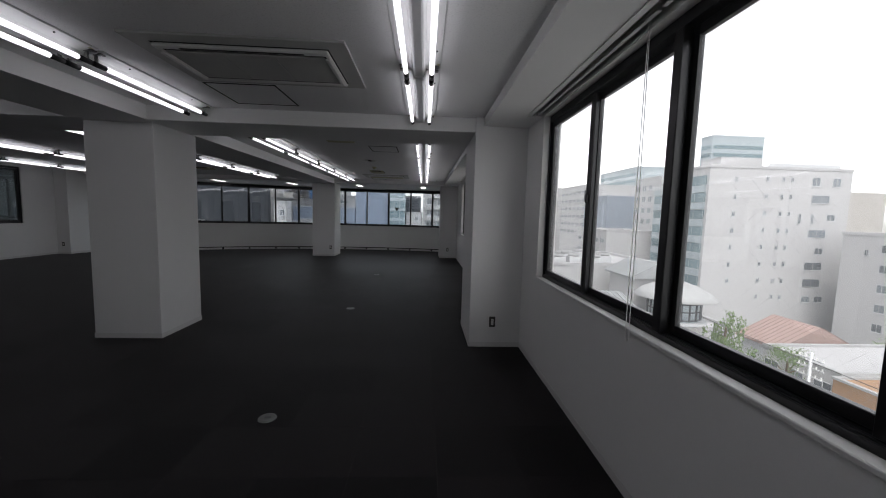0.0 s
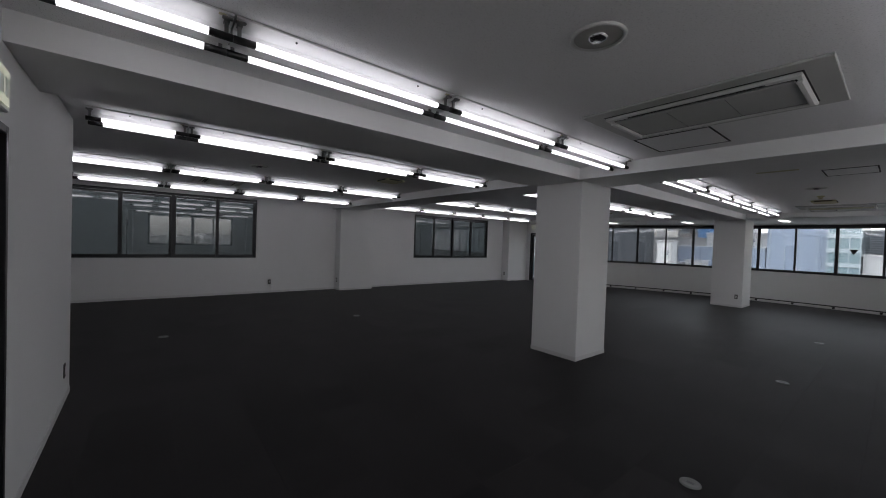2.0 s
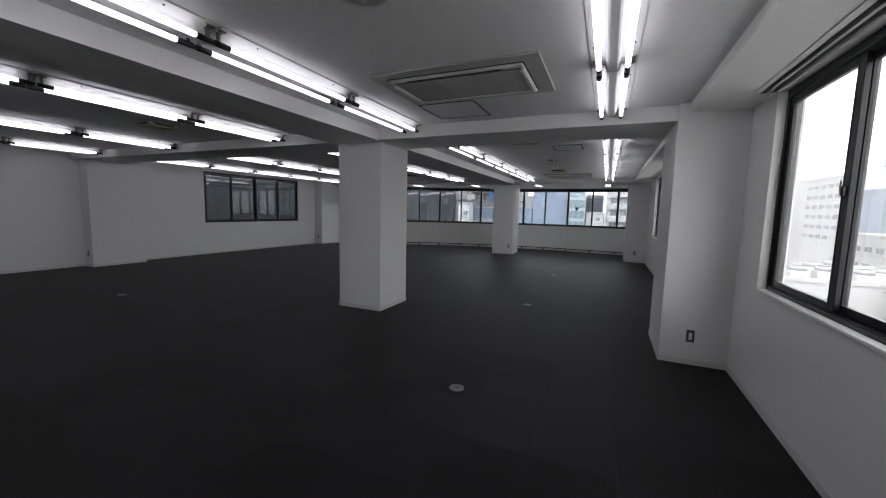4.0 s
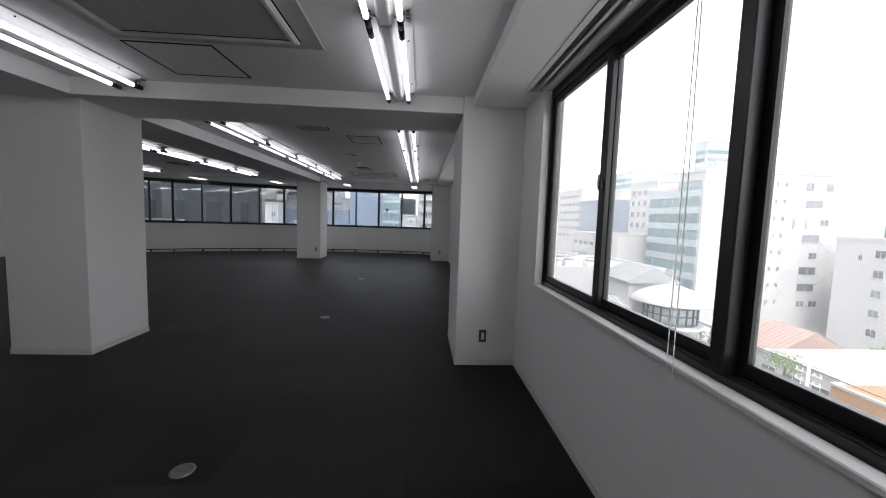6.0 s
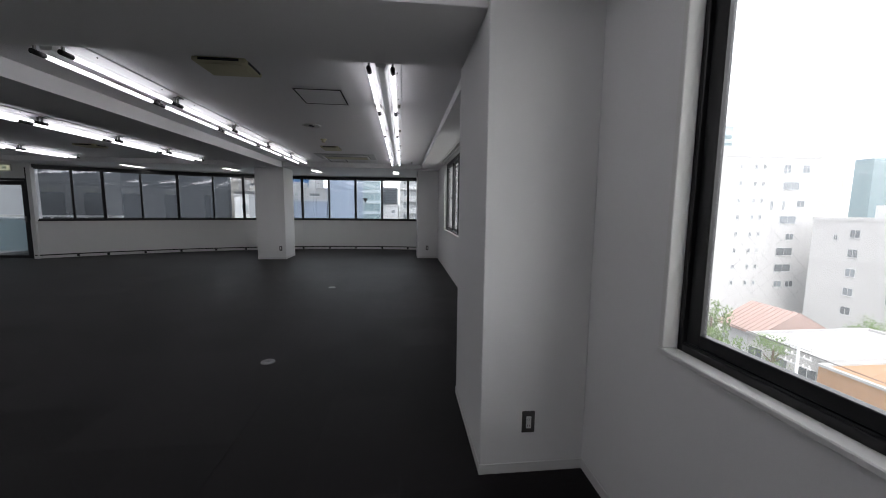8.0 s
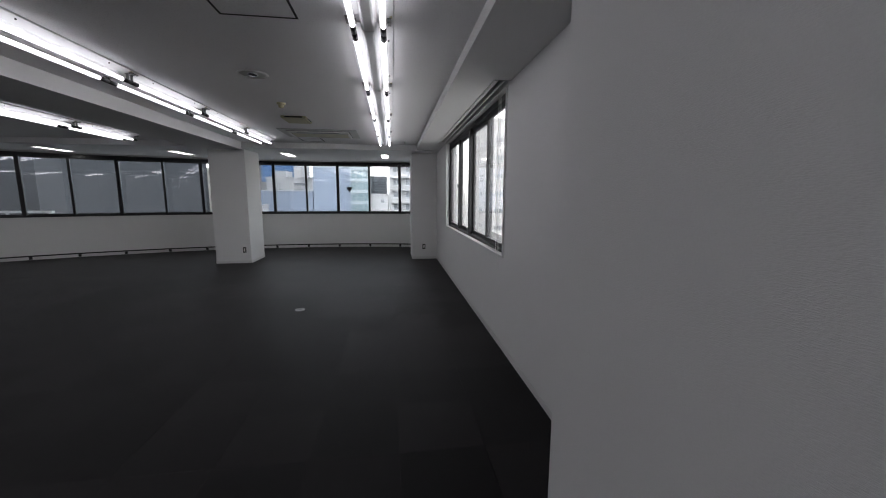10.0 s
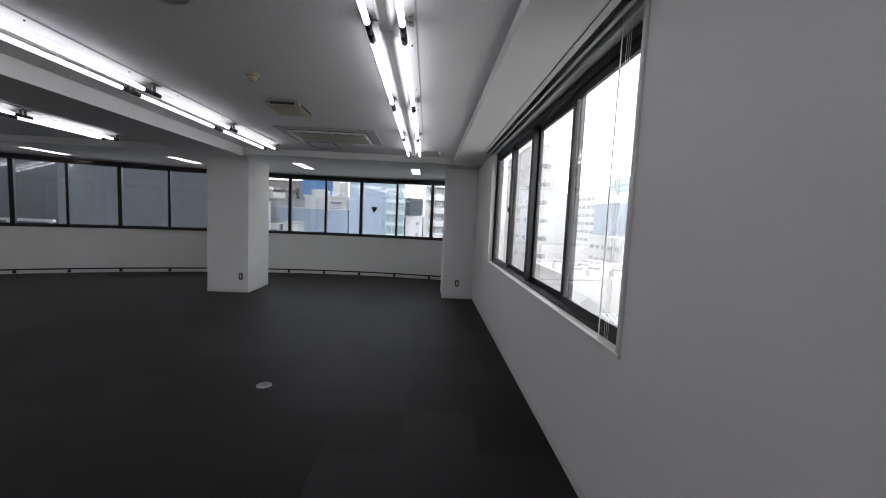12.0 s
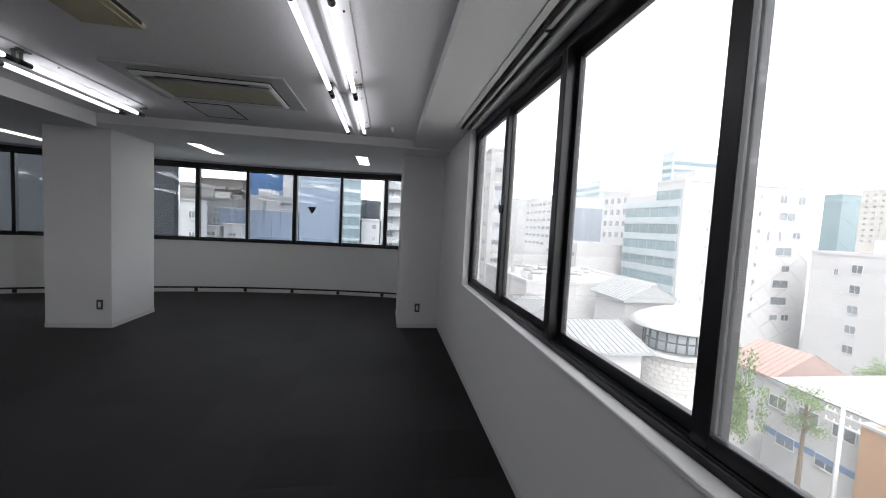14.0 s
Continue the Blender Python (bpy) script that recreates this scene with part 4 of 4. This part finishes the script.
# roofs
def gable(label, x0, x1, y0, y1, eave, ridge, axis, roof_mat, wall_mat, ribs=0.0, over=0.5):
    h = base("house", label, "house")
    part("wall", boxes((x0, x1, y0, y1, GROUND, eave)), wall_mat, h)
    bm = bmesh.new()
    if axis == "y":
        mx = (x0 + x1) / 2
        prof = ((x0 - over, eave - 0.2), (mx, ridge), (x1 + over, eave - 0.2))
        pts = [[bm.verts.new((p, yy, z + dz)) for p, z in prof for dz in (0, 0.18)] for yy in (y0 - over, y1 + over)]
    else:
        my = (y0 + y1) / 2
        prof = ((y0 - over, eave - 0.2), (my, ridge), (y1 + over, eave - 0.2))
        pts = [[bm.verts.new((xx, p, z + dz)) for p, z in prof for dz in (0, 0.18)] for xx in (x0 - over, x1 + over)]
    a, b = pts
    for i, j in ((0, 2), (2, 4), (3, 1), (5, 3)):
        bm.faces.new((a[i], a[j], b[j], b[i]))
    for s in (a, b):
        bm.faces.new((s[0], s[2], s[3], s[1]))
        bm.faces.new((s[2], s[4], s[5], s[3]))
        bm.faces.new((s[0], s[2], s[4]))
    bm.faces.new((a[0], a[1], b[1], b[0]))
    bm.faces.new((a[4], a[5], b[5], b[4]))
    part("roof", bm, roof_mat, h)
    if ribs:
        span = (y0 - over, y1 + over) if axis == "y" else (x0 - over, x1 + over)
        n = int((span[1] - span[0]) / ribs)
        lo, hi = (eave - 0.2, ridge)
        half = ((x1 - x0) if axis == "y" else (y1 - y0)) / 2 + over
        ln, an = math.hypot(half, hi - lo), math.degrees(math.atan2(hi - lo, half))
        me = finish(boxes((-0.05, 0.05, -ln, 0, 0.0, 0.07)), "rib", roof_mat)
        for k in range(n + 1):
            u = span[0] + ribs * k
            for sgn in (0, 180):
                q = new("rib", me)
                q.parent = h
                if axis == "y":
                    q.matrix_basis = pose((x0 + x1) / 2, u, ridge + 0.18, 0, 0, -90 + sgn) @ pose(0, 0, 0, an)
                else:
                    q.matrix_basis = pose(u, (y0 + y1) / 2, ridge + 0.18, 0, 0, sgn) @ pose(0, 0, 0, an)
    return h


gable("house with a wide faded red sheet roof", 43.5, 52.5, 41.3, 46.4, -13.2, -10.8, "y", REDROOF, GREYWALL, 0.6)
gable("temple-like hall with a grey tiled roof", 13.0, 19.2, 30.6, 38.0, -6.5, -5.5, "x", TILEROOF, WHITEWALL, 0.42)
gable("small hall with a pale hipped roof above its neighbours", 24.0, 29.0, 39.6, 44.6, -4.7, -3.4, "y", TILEROOF, WHITEWALL, 0.5)
gable("low hall with a grey tiled roof", 15.5, 19.0, 42.0, 46.5, -7.2, -5.8, "y", TILEROOF, WHITEWALL, 0.45)
fl = building("flat-roofed white building crowded with air handlers", 17, 33, 47, 64, -4.6, WHITEWALL, parapet=0.4)


def air_handler(x, y, z):
    a = base("air_handler", "grey rooftop air handler drum on a frame", "air handler", pose(x, y, z), "rooftop air handlers")
    bm = boxes((-0.8, 0.8, -0.7, 0.7, 0.0, 0.9))
    part("case", bm, METAL, a, bevel=0.06)
    bm = bmesh.new()
    cyl(bm, 0.75, 0.7, 0.9, 1.35, 18)
    part("drum", bm, PALEROOF, a, smooth=True)
    bm = bmesh.new()
    cyl(bm, 0.5, 0.5, 1.355, 1.38, 14)
    part("fan_grille", bm, DARKWALL, a)


for k, (x, yy) in enumerate(((19, 49.0), (19.2, 52), (21.5, 50), (22, 54), (19.5, 56.5), (24, 49), (26.5, 51.5), (25, 57))):
    air_handler(x, yy, -4.6)

lw = building("low white building with flat roof and dark windows", 36, 50, 28.5, 35.6, -11.0, WHITEWALL, roof_mat=PALEROOF, parapet=0.25)
add_windows(lw, 1.4, 1.0, [(29.8, -13.1), (32.2, -13.1), (34.6, -13.1), (30.7, -16.1), (33.7, -16.1)], ("x", 36))
part("band", boxes((35.93, 35.998, 28.5, 35.6, -15.6, -15.1)), BLUEBAND, lw, "blue painted band")
ow = building("low orange-rendered building with pale roof", 35.2, 50, 19, 28.4, -11.2, ORANGE, roof_mat=PALEROOF, parapet=0.2)
building("low pale building beside the street", 30, 36, 8, 20, -13, WHITEWALL)
building("low pale building beside the street", 52, 68, 22, 36, -13.5, GREYWALL)
building("low pale sheds behind the houses", 37, 43, 47, 60, -13, WHITEWALL)


# trees
def tree(label, x, y, top, height, radius, droop, seed, count=1500, leaf=0.16):
    rnd = random.Random(seed)
    t = base("tree", label, "tree", pose(x, y, 0))
    bm = bmesh.new()
    cyl(bm, 0.22, 0.09, GROUND, top - height * 0.3, 9)
    for i in range(7):
        a = rnd.uniform(0, 6.28)
        m = pose(0, 0, top - height * rnd.uniform(0.45, 0.8)) @ pose(0, 0, 0, 0, rnd.uniform(25, 60), math.degrees(a))
        cyl(bm, 0.08, 0.02, 0, radius * rnd.uniform(0.6, 1.0), 6, m)
    part("trunk", bm, BARK, t)
    verts, faces = [], []
    clumps = [(rnd.gauss(0, radius * 0.42), rnd.gauss(0, radius * 0.42), top - height * (0.12 + 0.6 * rnd.random() ** 1.3)) for _ in range(26)]
    for i in range(count):
        cx, cy, cz = rnd.choice(clumps)
        if droop:
            px, py = cx + rnd.gauss(0, 0.22), cy + rnd.gauss(0, 0.22)
            pz = cz - rnd.random() * height * 0.45
        else:
            px, py, pz = cx + rnd.gauss(0, radius * 0.2), cy + rnd.gauss(0, radius * 0.2), cz + rnd.gauss(0, radius * 0.17)
        s = leaf * rnd.uniform(0.6, 1.5)
        u = Vector((rnd.gauss(0, 1), rnd.gauss(0, 1), rnd.gauss(0, 0.5))).normalized() * s
        w = Vector((rnd.gauss(0, 1), rnd.gauss(0, 1), rnd.gauss(0, 1) - (2.5 if droop else 0))).normalized() * s * (2.0 if droop else 1.0)
        p = Vector((px, py, pz))
        k = len(verts)
        verts += [p - u * 0.5, p + w * 0.5, p + u * 0.5, p - w * 0.5]
        faces.append((k, k + 1, k + 2, k + 3))
    me = bpy.data.meshes.new("crown")
    me.from_pydata([tuple(q) for q in verts], [], faces)
    me.materials.append(LEAF)
    crown = new("crown", me)
    crown.parent = t


tree("weeping willow with hanging light green strands", 30.7, 34.4, -6.2, 8.5, 1.7, True, 3, 7000, 0.12)
tree("small leafy street tree", 33.4, 30.6, -9.2, 5.0, 1.5, False, 5, 3500, 0.1)
tree("round green garden tree", 62, 43, -12.8, 4, 2.2, False, 6, 2500, 0.16)
tree("round green garden tree", 58, 36.5, -13.0, 4, 2.2, False, 7, 2500, 0.16)
tree("low shrub beside the turret", 24.5, 32.0, -12.0, 4, 1.6, False, 8, 2500, 0.12)

# street pole with cross-arms and wires
up = base("utility_pole", "grey concrete utility pole with cross-arms and wires", "utility pole", pose(31.9, 27.4, 0))
bm = bmesh.new()
cyl(bm, 0.17, 0.11, GROUND, -8.6, 12)
part("pole", bm, METAL, up, smooth=True)
for z in (-9.2, -9.9, -10.6):
    part("cross_arm", boxes((-0.05, 0.05, -1.0, 1.0, z, z + 0.1)), METAL, up)
    for k in (-0.9, -0.45, 0.45, 0.9):
        bm = bmesh.new()
        cyl(bm, 0.05, 0.04, z + 0.1, z + 0.3, 8, pose(0, k, 0))
        part("insulator", bm, PLASTIC, up)
for k, dy in enumerate((-0.9, -0.45, 0.45, 0.9)):
    curve_part("wire", [(0.3 * (i - 5), dy + 5.0 * (i - 5), -8.9 - 0.02 * (25 - (i - 5) ** 2)) for i in range(11)], 0.012, BLACK, up)

# parked cars
for k, (x, yy) in enumerate(((60, 39.5), (62.5, 38.8), (65, 38.2), (67.5, 37.6))):
    car = base("car", ("white", "silver", "dark grey", "white")[k] + " parked car in the yard", "car", pose(x, yy, GROUND, 0, 0, 10), "parked cars")
    cm = (PALEROOF, METAL, DARKWALL, PALEROOF)[k]
    part("body", boxes((-0.85, 0.85, -2.1, 2.1, 0.3, 0.85)), cm, car, bevel=0.12)
    part("cabin", boxes((-0.72, 0.72, -1.2, 1.1, 0.86, 1.42)), WINDOWGREY, car, bevel=0.2)
    part("roof", boxes((-0.62, 0.62, -0.8, 0.7, 1.421, 1.47)), cm, car, bevel=0.02)
    for sx in (-0.8, 0.8):
        for sy in (-1.3, 1.3):
            bm = bmesh.new()
            cyl(bm, 0.31, 0.31, -0.1, 0.1, 14, pose(sx, sy, 0.31, 0, 90))
            part("wheel", bm, BLACK, car)

# ---- outside the curved front ----
nb = base("neighbour_building", "neighbouring building wrapped in ribbed blue-grey sheeting", "building")
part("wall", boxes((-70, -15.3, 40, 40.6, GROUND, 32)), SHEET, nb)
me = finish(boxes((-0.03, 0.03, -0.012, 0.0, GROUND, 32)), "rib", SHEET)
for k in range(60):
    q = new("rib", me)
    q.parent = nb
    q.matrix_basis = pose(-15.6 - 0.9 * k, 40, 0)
building("dark grey wall of the building next door", -26, -10.2, 18, 19, 14, DARKWALL, parapet=0.0)
nb2 = building("long blue hoarding wall across the street", -16.2, -8.2, 50, 51, 2.0, BLUE, parapet=0.0)
for k in range(9):
    part("panel", boxes((-16.15 + 0.88 * k, -15.31 + 0.88 * k, 49.94, 49.996, GROUND, 1.94)), BLUE, nb2)
part("coping", boxes((-16.25, -8.15, 49.9, 51.05, 2.0, 2.1)), GREYWALL, nb2)
nb3 = building("tall pale blue clad building across the street", -8.1, -3.8, 50, 62, 7.4, BLUE, parapet=0.0)
for k in range(4):
    part("joint", boxes((-7.9 + 1.15 * k, -7.86 + 1.15 * k, 49.97, 49.998, GROUND, 7.3)), SPANDREL, nb3)
for k in range(5):
    part("glass_band", boxes((-8.05, -3.85, 49.96, 49.997, 6.9 - 0.55 * k, 7.15 - 0.55 * k)), SPANDREL, nb3)
nb4 = building("teal glazed office tower across the street", -3.7, -1.6, 49, 62, 8.0, TEAL, parapet=0.0)
for i in range(10):
    part("spandrel", boxes((-3.75, -1.55, 48.9, 48.998, 7.0 - 1.3 * i, 7.35 - 1.3 * i)), SPANDREL, nb4)
for k in range(4):
    part("mullion", boxes((-3.7 + 0.68 * k, -3.64 + 0.68 * k, 48.88, 48.899, -12, 7.9)), SPANDREL, nb4)
nb5 = building("white block with small dark windows", -1.5, 0.5, 50, 60, 1.5, WHITEWALL, parapet=0.2)
add_windows(nb5, 0.4, 0.45, [(-0.1, 0.6 - 1.3 * i) for i in range(4)], ("y", 50))
nb6 = building("grey building with louvred upper floor", -2.2, 0.2, 62, 75, 4.2, GREYWALL, parapet=0.2)
for i in range(14):
    part("louvre", boxes((-2.1, 0.1, 61.9, 61.996, 0.6 + 0.25 * i, 0.75 + 0.25 * i)), SLATE, nb6)
nb7 = building("white apartment block with balconies", 0.7, 9.0, 50.5, 64, 8.5, WHITEWALL, parapet=0.2)
for i in range(9):
    part("balcony", boxes((0.9, 8.8, 49.7, 50.496, 6.6 - 1.5 * i, 7.2 - 1.5 * i)), PALEROOF, nb7)
add_windows(nb7, 0.8, 0.7, [(1.6 + 1.5 * k, 5.8 - 1.5 * i) for i in range(7) for k in range(4)], ("y", 50.5))
nb8 = building("brown apartment block with balconies", -30, -19.4, 75, 90, 7.0, BROWNTILE, parapet=0.2)
for i in range(5):
    for k in range(4):
        part("balcony", boxes((-29.8 + 2.6 * k, -27.9 + 2.6 * k, 74.3, 74.998, 5.4 - 1.5 * i, 5.9 - 1.5 * i)), BALCONY, nb8)
add_windows(nb8, 1.2, 0.8, [(-28.9 + 2.6 * k, 4.6 - 1.5 * i) for i in range(4) for k in range(4)], ("y", 75))
part("stair_tower", boxes((-26.4, -24.2, 73.2, 74.2, GROUND, 4.9)), BEIGE, nb8, "pale beige stair tower")
glazed = building("deep blue glazed building above the roofline", -20.2, -14.6, 70, 74, 10.6, DEEPBLUE, parapet=0.0)
for i in range(7):
    part("mullion", boxes((-20.2, -14.6, 69.94, 69.996, 1.0 + 1.4 * i, 1.08 + 1.4 * i)), BLUEBAND, glazed)
for k in range(5):
    part("mullion", boxes((-20.1 + 1.3 * k, -20.04 + 1.3 * k, 69.95, 69.998, -5, 10.5)), BLUEBAND, glazed)
part("side_strip", boxes((-14.59, -13.4, 68, 74, GROUND, 10.6)), WHITEWALL, glazed, "white stair strip")
nb9 = building("white low block with strip windows on the roofline", -14.2, -7.9, 53, 60, 3.5, WHITEWALL, parapet=0.25)
add_windows(nb9, 1.3, 0.35, [(-10.3, 2.7), (-10.3, 1.9)], ("y", 53))
add_windows(nb9, 0.35, 0.35, [(-12.6, 2.7), (-12.6, 2.0)], ("y", 53))
part("roof_house", boxes((-13.9, -12.4, 55, 58, 3.5, 4.6)), WHITEWALL, nb9)
for k in range(12):
    part("railing", boxes((-11.9 + 0.33 * k, -11.86 + 0.33 * k, 53.3, 53.34, 3.76, 4.3)), METAL, nb9)
part("railing", boxes((-11.9, -8.2, 53.29, 53.35, 4.3, 4.36)), METAL, nb9)
nb11 = building("grey block behind the hoarding", -21.4, -16.6, 56, 62, 3.1, GREYBLOCK, parapet=0.2)
add_windows(nb11, 0.9, 0.6, [(-20.4 + 1.5 * k, 1.6 - 1.3 * i) for i in range(3) for k in range(3)], ("y", 56))
nb12 = building("small white rooftop shed", -16.2, -14.7, 46.5, 48.5, 0.1, WHITEWALL, parapet=0.1)
nb13 = building("small white rooftop shed", -14.3, -12.7, 46.5, 48.5, 0.4, WHITEWALL, parapet=0.1)
for q, u in ((nb12, -15.4), (nb13, -13.5)):
    add_windows(q, 0.7, 0.35, [(u, -0.7)], ("y", 46.5))
nb10 = building("white block with two small windows", -14.15, -12.9, 38.5, 39.9, 2.3, WHITEWALL, parapet=0.1)
add_windows(nb10, 0.4, 0.5, [(-13.3, 1.0), (-13.3, -0.6)], ("y", 38.5))
building("beige block showing behind the sheeting", -25.0, -22.6, 60, 64, 4.7, BEIGE)

# outer wall facing the west windows, and the landing outside the exit door
nw = building("plain grey neighbouring wall close to the windows", -14.5, -12.6, -12, 20, 14, GREYWALL, parapet=0.0)
land = base("landing", "grey outdoor landing with white handrail", "landing")
part("slab", boxes((-11.5, -7.4, 13.5, 15.2, -0.25, -0.02)), GREYWALL, land)
part("guard_panel", boxes((-11.5, -7.5, 15.05, 15.1, -0.02, 0.95)), TEAL, land, "pale blue-green guard panel")
# unseen slab, added to keep sky light off the landing behind the door glass
part("roof", boxes((-11.5, -7.9, 13.6, 15.4, 2.55, 2.7)), GREYWALL, land)
part("handrail", boxes((-11.5, -7.5, 15.03, 15.1, 1.0, 1.06)), SILL, land, "white handrail")
for k in range(5):
    part("post", boxes((-11.4 + 0.95 * k, -11.36 + 0.95 * k, 15.04, 15.09, 0.95, 1.0)), SILL, land)
building("white column of the neighbouring stair", -13.6, -12.9, 17.3, 17.95, 8, WHITEWALL, parapet=0.0)

# ---- carpet tiles ----
TILE = 0.5
floor = bpy.data.objects["floor"]


def tile_mesh(w, d):
    bm = bmesh.new()
    box(bm, 0.0002, w - 0.0002, 0.0002, d - 0.0002, -0.0115, 0.0)
    top = [v for v in bm.verts if v.co.z > -0.001]
    for v in top:
        v.co.x += 0.0002 if v.co.x < w / 2 else -0.0002
        v.co.y += 0.0002 if v.co.y < d / 2 else -0.0002
    return finish(bm, "carpet_tile", CARPET)


whole = tile_mesh(TILE, TILE)


def inside(x, y):
    cx, cy = x + TILE / 2, y + TILE / 2
    if cx > -4.2 and cy < -0.6:
        return False
    lim = ARC.y + math.sqrt(max(R * R - (cx - ARC.x) ** 2, 0)) + 0.45
    return cy < lim


rest, count = bmesh.new(), 0
nx, ny = 25, 40
for j in range(ny):
    for i in range(nx):
        x, y = EAST - TILE * (i + 1), -4.2 + TILE * j
        if not inside(x, y):
            continue
        near = x > -3.5 and -0.6 < y < 13.5
        if near and count < 300:
            q = new("carpet_tile", whole)
            q.parent = floor
            q.location = (x, y, 0)
            count += 1
        else:
            box(rest, x + 0.0002, x + TILE - 0.0002, y + 0.0002, y + TILE - 0.0002, -0.0115, 0.0)
tagged(part("carpet_field", rest, CARPET, floor), "charcoal carpet tiles further off", kind="stuff")
